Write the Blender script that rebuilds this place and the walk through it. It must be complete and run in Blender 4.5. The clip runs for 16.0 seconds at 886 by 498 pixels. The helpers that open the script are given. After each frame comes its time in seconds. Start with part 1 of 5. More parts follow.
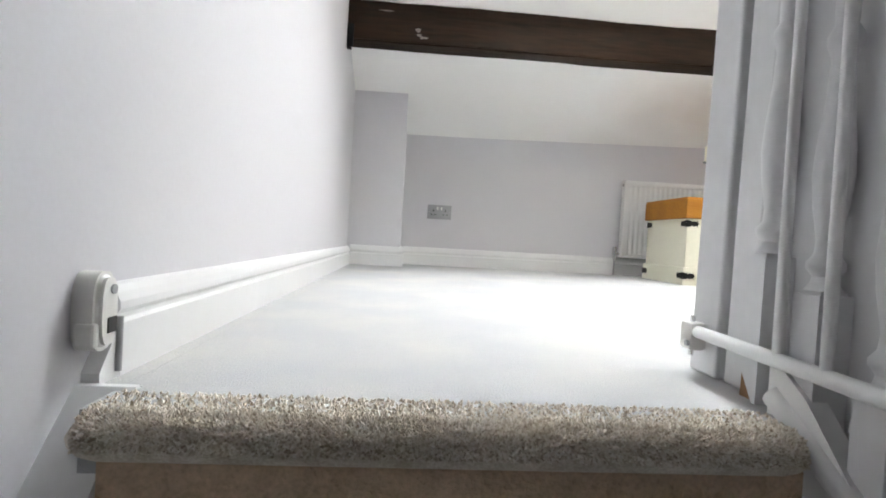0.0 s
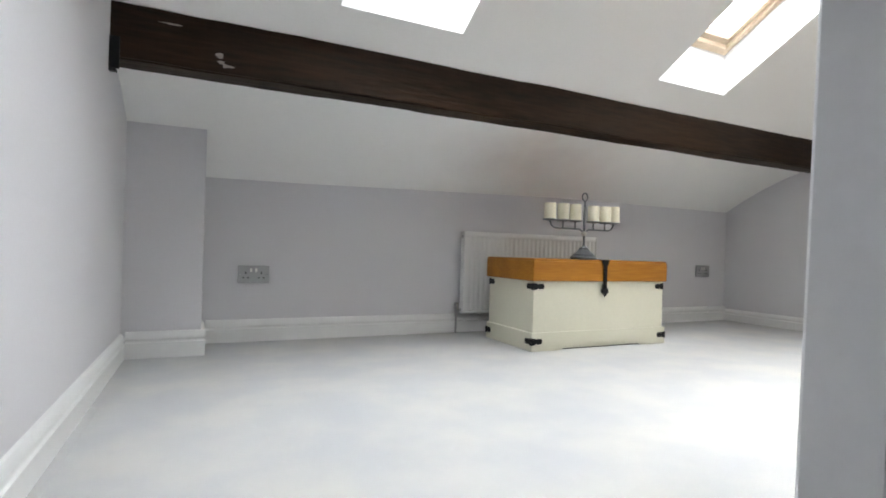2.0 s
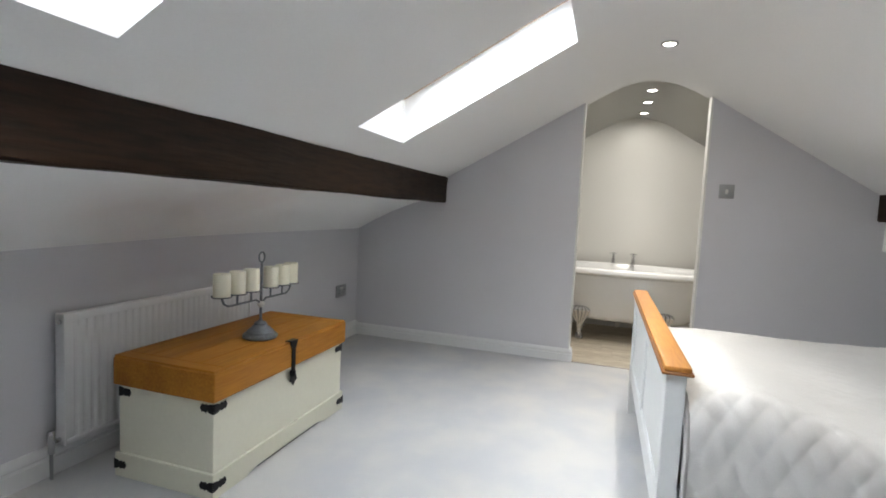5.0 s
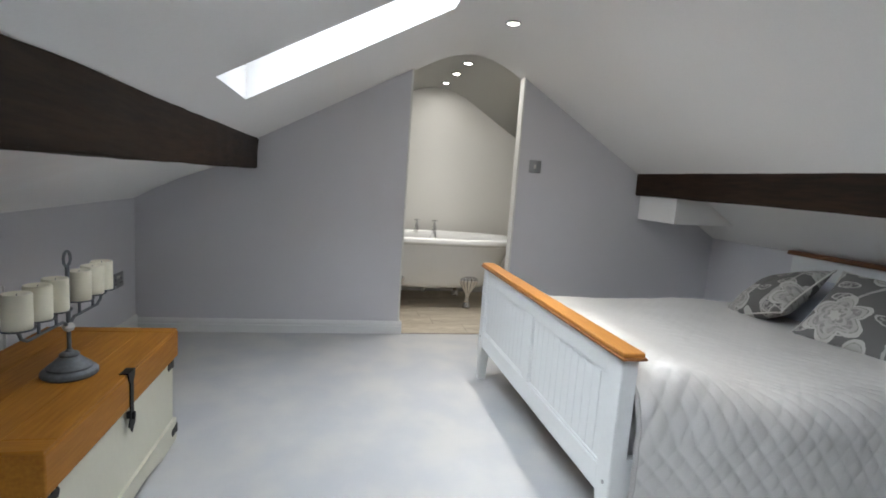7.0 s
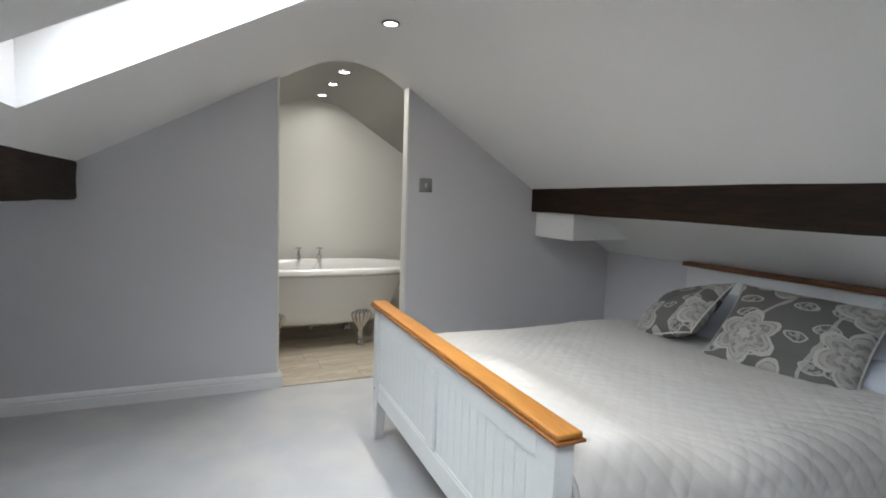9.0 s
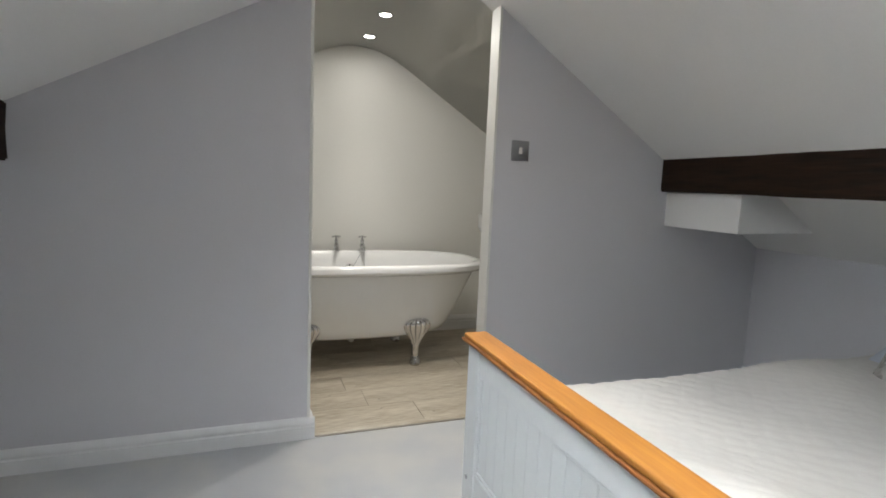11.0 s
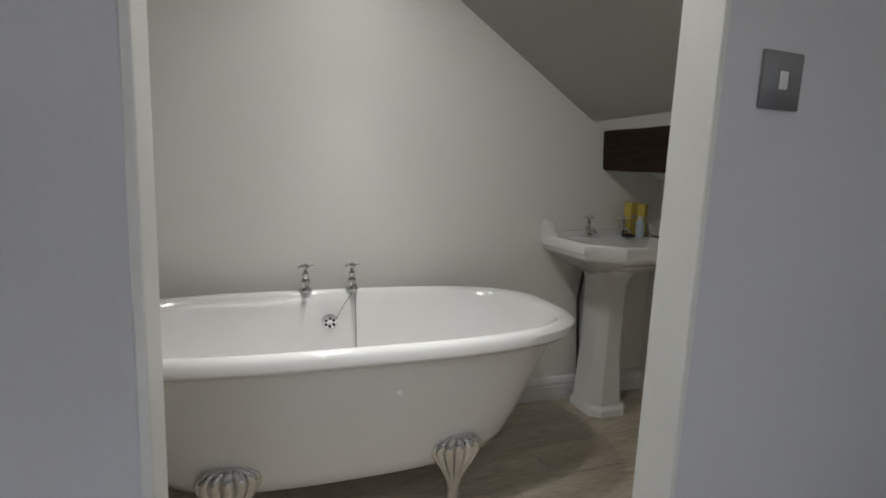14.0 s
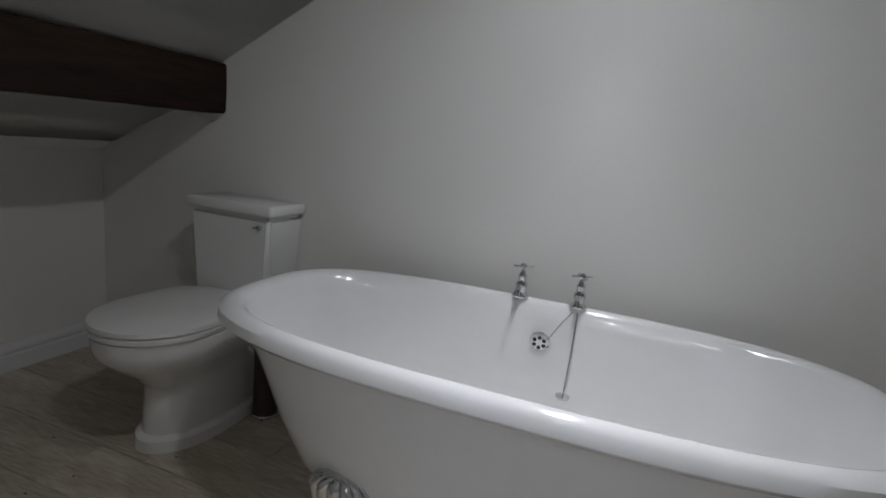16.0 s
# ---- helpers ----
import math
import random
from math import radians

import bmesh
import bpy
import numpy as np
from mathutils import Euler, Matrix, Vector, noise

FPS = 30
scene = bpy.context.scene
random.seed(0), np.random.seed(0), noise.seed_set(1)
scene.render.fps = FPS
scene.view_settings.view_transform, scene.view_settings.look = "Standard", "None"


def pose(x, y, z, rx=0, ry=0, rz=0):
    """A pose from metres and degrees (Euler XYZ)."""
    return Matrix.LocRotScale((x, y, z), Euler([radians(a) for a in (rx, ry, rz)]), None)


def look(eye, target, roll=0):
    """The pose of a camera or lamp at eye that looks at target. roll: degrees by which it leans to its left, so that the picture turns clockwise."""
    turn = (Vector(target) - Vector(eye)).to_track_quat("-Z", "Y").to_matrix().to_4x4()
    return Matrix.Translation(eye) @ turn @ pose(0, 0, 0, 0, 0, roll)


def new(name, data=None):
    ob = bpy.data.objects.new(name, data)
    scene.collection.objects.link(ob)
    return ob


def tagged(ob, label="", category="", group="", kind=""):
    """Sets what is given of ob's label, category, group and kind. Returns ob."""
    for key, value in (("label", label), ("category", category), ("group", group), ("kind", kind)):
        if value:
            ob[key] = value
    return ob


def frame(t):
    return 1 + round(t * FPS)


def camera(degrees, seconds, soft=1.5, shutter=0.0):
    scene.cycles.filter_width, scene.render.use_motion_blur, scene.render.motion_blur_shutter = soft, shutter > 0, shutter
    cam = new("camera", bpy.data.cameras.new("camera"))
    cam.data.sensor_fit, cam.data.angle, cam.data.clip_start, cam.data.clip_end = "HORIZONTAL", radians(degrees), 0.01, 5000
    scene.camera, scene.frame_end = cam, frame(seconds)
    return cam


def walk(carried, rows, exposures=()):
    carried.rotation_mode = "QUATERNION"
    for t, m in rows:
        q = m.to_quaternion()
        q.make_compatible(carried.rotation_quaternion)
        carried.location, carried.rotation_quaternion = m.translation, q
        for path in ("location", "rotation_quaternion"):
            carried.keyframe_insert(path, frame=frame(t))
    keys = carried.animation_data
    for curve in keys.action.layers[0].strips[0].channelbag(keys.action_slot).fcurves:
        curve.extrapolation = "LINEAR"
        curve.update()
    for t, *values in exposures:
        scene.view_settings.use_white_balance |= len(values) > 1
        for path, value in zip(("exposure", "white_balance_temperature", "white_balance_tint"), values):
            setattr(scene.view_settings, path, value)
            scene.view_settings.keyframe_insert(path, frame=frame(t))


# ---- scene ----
cam = camera(82.4, 16.0, 1.8)
PATH = [
    (0, (0.036, -0.09, 0.167), (0.187, 1.904, 0.126), 3.2),
    (0.5, (0.011, 0.009, 0.238), (0.264, 1.993, 0.216), 2.7),
    (1, (-0.022, 0.104, 0.294), (0.413, 2.056, 0.299), 2.8),
    (1.5, (-0.017, 0.261, 0.38), (0.627, 2.155, 0.352), 1.6),
    (2, (0.02, 0.355, 0.468), (0.868, 2.166, 0.477), 1.7),
    (2.5, (0.005, 0.465, 0.571), (1.107, 2.133, 0.52), 2.7),
    (3, (0.036, 0.578, 0.641), (1.339, 2.091, 0.521), 3.1),
    (3.5, (0.075, 0.703, 0.736), (1.56, 2.032, 0.567), 3.3),
    (4, (0.062, 0.821, 0.857), (1.724, 1.926, 0.716), 2.9),
    (6.5, (0.253, 1.687, 1.072), (2.228, 1.521, 0.809), 4.4),
    (7, (0.298, 1.758, 1.071), (2.24, 1.361, 0.804), 4.1),
    (7.5, (0.346, 1.767, 1.083), (2.238, 1.165, 0.847), 3.1),
    (8, (0.417, 1.73, 1.095), (2.26, 0.973, 0.919), 3.1),
    (8.5, (0.505, 1.671, 1.117), (2.33, 0.868, 0.962), 2.7),
    (9, (0.675, 1.612, 1.113), (2.506, 0.827, 0.927), 1.9),
    (9.5, (0.905, 1.587, 1.091), (2.764, 0.888, 0.853), 1.9),
    (10, (1.139, 1.538, 1.064), (3.037, 0.96, 0.813), 2.1),
    (12.5, (2.478, 1.508, 1.034), (4.264, 0.641, 0.795), 2.4),
    (13, (2.711, 1.442, 1.038), (4.502, 0.588, 0.782), 1.5),
    (13.5, (2.929, 1.326, 1.039), (4.74, 0.531, 0.748), 1.5),
    (14, (3.09, 1.221, 1.049), (4.949, 0.546, 0.754), 2.3),
    (14.5, (3.216, 1.122, 1.074), (5.129, 0.665, 0.715), 2.9),
    (15, (3.346, 1.049, 1.062), (5.299, 0.883, 0.663), 3.6),
    (15.5, (3.433, 0.909, 0.995), (5.389, 1.171, 0.669), 3.8),
    (16, (3.513, 0.813, 1.01), (5.364, 1.466, 0.621), 5.8),
]
walk(cam, [(t, look(eye, target, roll)) for t, eye, target, roll in PATH],
     [(0.0, 1.30, 6800, 10), (0.5, 1.05, 6720, 10), (1.5, 0.78, 6700, 9.5), (2.5, 0.51, 6550, 9.5), (3.5, 0.25, 6500, 9.5), (4.0, 0.22, 6500, 10), (6.5, -0.08, 6200, 10), (10.0, -0.18, 6300, 9),
      (12.5, -0.25, 6330, 9.7), (14.0, -0.47, 6080, 10.2), (15.0, -0.62, 5720, 12.5), (16.0, -0.73, 5600, 13)])

# ---- world and large lights ----
world = bpy.data.worlds.new("overcast_sky")
scene.world = world
world.use_nodes = True
wn = world.node_tree.nodes
sky = wn.new("ShaderNodeTexSky")
sky.sky_type = "NISHITA"
sky.sun_disc = False
sky.sun_elevation = radians(40)
sky.sun_rotation = radians(200)
sky.dust_density = 7.0
sky.air_density = 0.4
sky.ozone_density = 0.5
wn["Background"].inputs[1].default_value = 0.12
world.node_tree.links.new(sky.outputs[0], wn["Background"].inputs[0])

SKYLIGHT_W = 76.0
SPOT_W = 38.0
SPILL_W = 1.2
BATH_SPOT_W = 31.0

# ---- plan, metres ----
WX, EX, EX2, BX = -0.28, 3.692, 3.767, 5.075      # west wall, end wall (two faces), bathroom far wall
NY, SY, BSY = 3.0, -1.04, -0.60                  # eaves walls, bathroom boxing
DOOR_S, DOOR_N = 0.570, 1.351                    # opening in the end wall
PX = 0.455                                       # stair partition, stair side
NOSE = 0.372                                     # top step
LIGHTS_IN = [(0.43, 0.92), (1.985, 2.466)]       # skylights, x
SKY_LO, SKY_HI = 2.15, 1.335                     # skylights, y


def south(y):
    return 1.80 + 0.63 * (y - 0.578)


def north(y):
    return 1.776 - 0.55 * (y - 1.342)


def ceiling_profile():
    pts = [(-2.4, south(-2.4)), (SY, south(SY)), (-0.2, south(-0.2)), (0.62, south(0.62))]
    a, b, c = Vector((0.62, south(0.62))), Vector((0.9136, 2.0115)), Vector((1.2, north(1.2)))
    for i in range(1, 12):
        u = i / 12
        p = a * (1 - u) ** 2 + b * 2 * u * (1 - u) + c * u * u
        pts.append((p.x, p.y))
    pts += [(1.2, north(1.2)), (SKY_HI, north(SKY_HI)), (SKY_LO, north(SKY_LO)), (2.33, north(2.33)),
            (2.40, 1.095), (2.56, 1.05), (2.72, 0.985), (2.88, 0.905), (3.0, 0.835), (3.2, 0.72)]
    return pts


PROFILE = ceiling_profile()


def ceil_z(y):
    for (y0, z0), (y1, z1) in zip(PROFILE, PROFILE[1:]):
        if y0 <= y <= y1:
            return z0 + (z1 - z0) * (y - y0) / (y1 - y0)
    return PROFILE[-1][1]


# ---- materials ----
def mat(name, color, rough=0.6, metal=0.0, vary=0.06, big=1.5, fine=60.0, bump=0.1, dist=0.002, coat=0.0, stretch=(1, 1, 1),
        dark=None, spread=(0.35, 0.7), spec=0.5, rnd=0.0):
    """A surface with two scales of variation: broad tone drift and fine grain with relief."""
    m = bpy.data.materials.new(name)
    m.use_nodes = True
    nt = m.node_tree
    n, l = nt.nodes, nt.links
    bsdf = n["Principled BSDF"]
    tc = n.new("ShaderNodeTexCoord")
    mp = n.new("ShaderNodeMapping")
    mp.inputs["Scale"].default_value = stretch
    l.new(tc.outputs["Object"], mp.inputs[0])
    n1, n2 = n.new("ShaderNodeTexNoise"), n.new("ShaderNodeTexNoise")
    n1.inputs["Scale"].default_value, n1.inputs["Detail"].default_value = big, 4
    n2.inputs["Scale"].default_value, n2.inputs["Detail"].default_value = fine, 5
    l.new(mp.outputs[0], n1.inputs["Vector"])
    l.new(mp.outputs[0], n2.inputs["Vector"])
    add = n.new("ShaderNodeMath")
    add.operation = "ADD"
    l.new(n1.outputs[0], add.inputs[0])
    l.new(n2.outputs[0], add.inputs[1])
    half = n.new("ShaderNodeMath")
    half.operation = "MULTIPLY"
    half.inputs[1].default_value = 0.5
    l.new(add.outputs[0], half.inputs[0])
    ramp = n.new("ShaderNodeValToRGB")
    c0 = dark if dark else tuple(c * (1 - vary) for c in color)
    c1 = tuple(min(1, c * (1 + vary)) for c in color) if not dark else color
    ramp.color_ramp.elements[0].position, ramp.color_ramp.elements[1].position = spread
    ramp.color_ramp.elements[0].color, ramp.color_ramp.elements[1].color = (*c0, 1), (*c1, 1)
    l.new(half.outputs[0], ramp.inputs[0])
    out = ramp.outputs[0]
    if rnd:
        info, hsv, mul = n.new("ShaderNodeObjectInfo"), n.new("ShaderNodeHueSaturation"), n.new("ShaderNodeMapRange")
        mul.inputs["To Min"].default_value, mul.inputs["To Max"].default_value = 1 - rnd, 1 + rnd
        l.new(info.outputs["Random"], mul.inputs["Value"])
        l.new(mul.outputs[0], hsv.inputs["Value"])
        l.new(out, hsv.inputs["Color"])
        out = hsv.outputs[0]
    l.new(out, bsdf.inputs["Base Color"])
    rr = n.new("ShaderNodeMapRange")
    rr.inputs["To Min"].default_value, rr.inputs["To Max"].default_value = max(0.02, rough * 0.88), min(1, rough * 1.1)
    l.new(n1.outputs[0], rr.inputs["Value"])
    l.new(rr.outputs[0], bsdf.inputs["Roughness"])
    bsdf.inputs["Metallic"].default_value = metal
    bsdf.inputs["Specular IOR Level"].default_value = spec
    bsdf.inputs["Coat Weight"].default_value = coat
    if bump:
        b = n.new("ShaderNodeBump")
        b.inputs["Strength"].default_value, b.inputs["Distance"].default_value = bump, dist
        l.new(n2.outputs[0], b.inputs["Height"])
        l.new(b.outputs[0], bsdf.inputs["Normal"])
    return m


WALL = mat("grey_lilac_emulsion", (0.63, 0.62, 0.645), 0.75, vary=0.025, big=0.8, fine=140, bump=0.12, dist=0.001)
WALLB = mat("warm_white_emulsion", (0.81, 0.80, 0.76), 0.7, vary=0.02, big=0.9, fine=140, bump=0.12, dist=0.001)
CEIL = mat("white_ceiling_emulsion", (0.84, 0.835, 0.82), 0.9, vary=0.02, big=0.7, fine=120, bump=0.15, dist=0.001, spec=0.15)
GLOSS = mat("white_gloss_paint", (0.75, 0.75, 0.75), 0.42, vary=0.02, big=3, fine=40, bump=0.06, dist=0.001)
CARPET = mat("pale_wool_carpet", (0.553, 0.543, 0.522), 0.95, dark=(0.475, 0.482, 0.495), big=4.2, fine=420, bump=0.5, dist=0.005, spec=0.1, spread=(0.44, 0.58))
TUFT = mat("carpet_tuft_wool", (0.86, 0.81, 0.73), 0.95, big=40, fine=300, bump=0.6, dist=0.004, spec=0.1, dark=(0.62, 0.55, 0.46), spread=(0.38, 0.6))
RISER = mat("brown_stair_carpet", (0.60, 0.44, 0.31), 0.95, vary=0.2, big=60, fine=200, bump=1.0, dist=0.004, spec=0.1)
YARN = mat("flecked_carpet_yarn", (0.8, 0.75, 0.66), 0.95, bump=0, spec=0.1)
OAKBEAM = mat("dark_stained_timber", (0.040, 0.021, 0.011), 0.6, big=3, fine=26, bump=0.5, dist=0.006, stretch=(0.25, 2.2, 2.2),
              dark=(0.010, 0.006, 0.004), spread=(0.36, 0.66), spec=0.18)
PINE = mat("honey_waxed_pine", (0.50, 0.215, 0.035), 0.5, big=2.2, fine=22, bump=0.12, dist=0.002, stretch=(0.5, 6, 6),
           dark=(0.36, 0.135, 0.025), spread=(0.36, 0.66), coat=0.15)
# same wood as PINE, darkened to carry the shade on the rail's lower edge
PINESHADE = mat("shaded_honey_waxed_pine", (0.30, 0.11, 0.02), 0.45, big=2.2, fine=22, bump=0.12, dist=0.002, stretch=(0.5, 6, 6), dark=(0.17, 0.058, 0.012), spread=(0.36, 0.66), coat=0.15)
CHESTPINE = mat("amber_waxed_pine", (0.44, 0.19, 0.022), 0.55, big=1.6, fine=18, bump=0.12, dist=0.002, stretch=(0.5, 6, 6), dark=(0.29, 0.11, 0.012), spread=(0.36, 0.66), spec=0.25)
# headboard rail's pine, browned down to stand for the shadow at the bed head
SHADOWPINE = mat("shadowed_waxed_pine", (0.20, 0.075, 0.025), 0.45, big=2.2, fine=22, bump=0.12, dist=0.002, stretch=(0.5, 6, 6), dark=(0.11, 0.04, 0.014))
PINEPALE = mat("pale_varnished_pine", (0.62, 0.49, 0.36), 0.4, big=3, fine=22, bump=0.1, dist=0.002, stretch=(0.6, 5, 5), vary=0.12)
CREAM = mat("cream_painted_timber", (0.66, 0.64, 0.52), 0.4, vary=0.03, big=3, fine=60, bump=0.08, dist=0.001)
BEDPAINT = mat("off_white_bed_paint", (0.74, 0.75, 0.74), 0.38, vary=0.025, big=3, fine=60, bump=0.08, dist=0.001)
IRON = mat("black_japanned_iron", (0.012, 0.012, 0.013), 0.45, metal=0.6, vary=0.3, big=12, fine=90, bump=0.3, dist=0.001)
ZINC = mat("grey_painted_metal", (0.17, 0.185, 0.205), 0.55, metal=0.35, vary=0.25, big=10, fine=80, bump=0.25, dist=0.001)
WAX = mat("ivory_candle_wax", (0.84, 0.80, 0.64), 0.45, vary=0.03, big=14, fine=60, bump=0.05, dist=0.001)
STEEL = mat("brushed_steel", (0.38, 0.38, 0.39), 0.35, metal=0.9, vary=0.05, big=4, fine=120, bump=0.08, dist=0.0005, stretch=(1, 1, 8))
CHROME = mat("polished_chrome", (0.64, 0.64, 0.65), 0.05, metal=1.0, vary=0.02, big=6, fine=30, bump=0.0)
ENAMEL = mat("white_bath_enamel", (0.84, 0.84, 0.83), 0.12, vary=0.015, big=2, fine=20, bump=0.02, dist=0.001, coat=0.4)
CERAMIC = mat("white_vitreous_china", (0.78, 0.78, 0.76), 0.14, vary=0.015, big=3, fine=20, bump=0.02, dist=0.001, coat=0.3)
PLASTIC = mat("white_plastic", (0.74, 0.73, 0.70), 0.4, vary=0.03, big=8, fine=60, bump=0.04, dist=0.001)
BLACKP = mat("black_plastic", (0.02, 0.02, 0.02), 0.5, vary=0.2, bump=0.05)
RAWWOOD = mat("bare_brown_timber", (0.27, 0.15, 0.07), 0.7, vary=0.3, big=8, fine=50, bump=0.3)
QUILT = mat("ivory_quilted_satin", (0.61, 0.595, 0.57), 0.52, vary=0.04, big=5, fine=240, bump=0.25, dist=0.002)
TRIM = mat("grey_quilt_binding", (0.52, 0.50, 0.48), 0.7, vary=0.06, big=6, fine=240, bump=0.3, dist=0.001)
PILLOW = mat("pale_blue_white_cotton", (0.52, 0.555, 0.63), 0.8, vary=0.03, big=6, fine=240, bump=0.2, dist=0.002)
MATTRESS = mat("white_mattress_ticking", (0.68, 0.67, 0.66), 0.85, vary=0.04, big=6, fine=200, bump=0.2)
PLANK = mat("greige_wood_effect_tile", (0.58, 0.525, 0.43), 0.42, big=2.0, fine=16, bump=0.08, dist=0.001, stretch=(7, 0.9, 1),
            dark=(0.36, 0.30, 0.22), spread=(0.36, 0.62), rnd=0.07)
GROUT = mat("grey_brown_grout", (0.36, 0.32, 0.265), 0.9, vary=0.1)
SPLASH = mat("dried_paint", (0.30, 0.26, 0.23), 0.8, vary=0.3, big=60, fine=200)
BRONZE = mat("dark_bronze_strip", (0.30, 0.27, 0.23), 0.4, metal=0.6, vary=0.1, big=8, fine=80, bump=0.1, dist=0.001)
SOIL = mat("dark_brown_plastic_pipe", (0.05, 0.035, 0.028), 0.5, vary=0.2, bump=0.05)
YELLOW = mat("yellow_carton", (0.62, 0.50, 0.10), 0.5, vary=0.12, big=30, fine=90, bump=0.02)
BLUEWHITE = mat("pale_blue_bottle", (0.50, 0.58, 0.66), 0.3, vary=0.05, bump=0.02)
REVEAL = mat("white_reveal_paint", (0.78, 0.78, 0.78), 0.5, vary=0.02, bump=0.05)
LINING = mat("ivory_satin_woodwork", (0.74, 0.735, 0.70), 0.4, vary=0.02, bump=0.06)
PARTITION = mat("white_boarded_partition_paint", (0.72, 0.72, 0.73), 0.42, vary=0.04, big=4, fine=50, bump=0.1, dist=0.001)


def tufted(m, stops):
    """Gives each separate tuft a yarn colour of its own."""
    n, l = m.node_tree.nodes, m.node_tree.links
    geo, ramp = n.new("ShaderNodeNewGeometry"), n.new("ShaderNodeValToRGB")
    ramp.color_ramp.elements.new(0.5)
    for e, (p, c) in zip(ramp.color_ramp.elements, stops):
        e.position, e.color = p, (*c, 1)
    l.new(geo.outputs["Random Per Island"], ramp.inputs[0])
    l.new(ramp.outputs[0], n["Principled BSDF"].inputs["Base Color"])


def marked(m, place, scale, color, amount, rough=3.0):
    """Adds one irregular patch of another colour to a surface, centred on a place."""
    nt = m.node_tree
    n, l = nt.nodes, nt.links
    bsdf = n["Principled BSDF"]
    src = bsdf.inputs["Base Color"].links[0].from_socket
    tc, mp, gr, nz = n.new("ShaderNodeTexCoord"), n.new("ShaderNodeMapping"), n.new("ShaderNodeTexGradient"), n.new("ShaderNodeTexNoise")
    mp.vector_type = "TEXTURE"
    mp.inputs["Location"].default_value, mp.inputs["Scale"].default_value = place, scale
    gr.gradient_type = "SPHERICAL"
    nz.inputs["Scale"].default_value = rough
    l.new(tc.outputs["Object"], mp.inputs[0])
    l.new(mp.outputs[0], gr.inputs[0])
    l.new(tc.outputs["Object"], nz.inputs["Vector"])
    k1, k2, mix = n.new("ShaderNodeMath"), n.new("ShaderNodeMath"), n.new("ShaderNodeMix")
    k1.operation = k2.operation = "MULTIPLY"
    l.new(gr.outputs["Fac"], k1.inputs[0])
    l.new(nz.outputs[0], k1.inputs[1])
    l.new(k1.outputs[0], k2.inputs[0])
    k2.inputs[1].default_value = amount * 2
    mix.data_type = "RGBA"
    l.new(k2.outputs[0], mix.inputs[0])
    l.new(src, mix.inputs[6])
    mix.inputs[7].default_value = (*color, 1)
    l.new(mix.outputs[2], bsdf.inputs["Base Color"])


def specked(m, scale, size, color):
    """Adds scattered dark flecks."""
    nt = m.node_tree
    n, l = nt.nodes, nt.links
    bsdf = n["Principled BSDF"]
    src = bsdf.inputs["Base Color"].links[0].from_socket
    tc, mp, v, lt, mix = n.new("ShaderNodeTexCoord"), n.new("ShaderNodeMapping"), n.new("ShaderNodeTexVoronoi"), n.new("ShaderNodeMath"), n.new("ShaderNodeMix")
    mp.inputs["Scale"].default_value = (1.8, 1, 0.2)
    l.new(tc.outputs["Object"], mp.inputs[0])
    l.new(mp.outputs[0], v.inputs["Vector"])
    v.inputs["Scale"].default_value = scale
    lt.operation, lt.inputs[1].default_value = "LESS_THAN", size
    l.new(v.outputs["Distance"], lt.inputs[0])
    mix.data_type = "RGBA"
    l.new(lt.outputs[0], mix.inputs[0])
    l.new(src, mix.inputs[6])
    mix.inputs[7].default_value = (*color, 1)
    l.new(mix.outputs[2], bsdf.inputs["Base Color"])


tufted(YARN, ((0.0, (0.46, 0.38, 0.29)), (0.35, (0.72, 0.65, 0.55)), (1.0, (0.95, 0.91, 0.85))))
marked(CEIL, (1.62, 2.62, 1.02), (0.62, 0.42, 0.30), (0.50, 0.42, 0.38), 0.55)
specked(PLANK, 7.0, 0.05, (0.13, 0.11, 0.09))


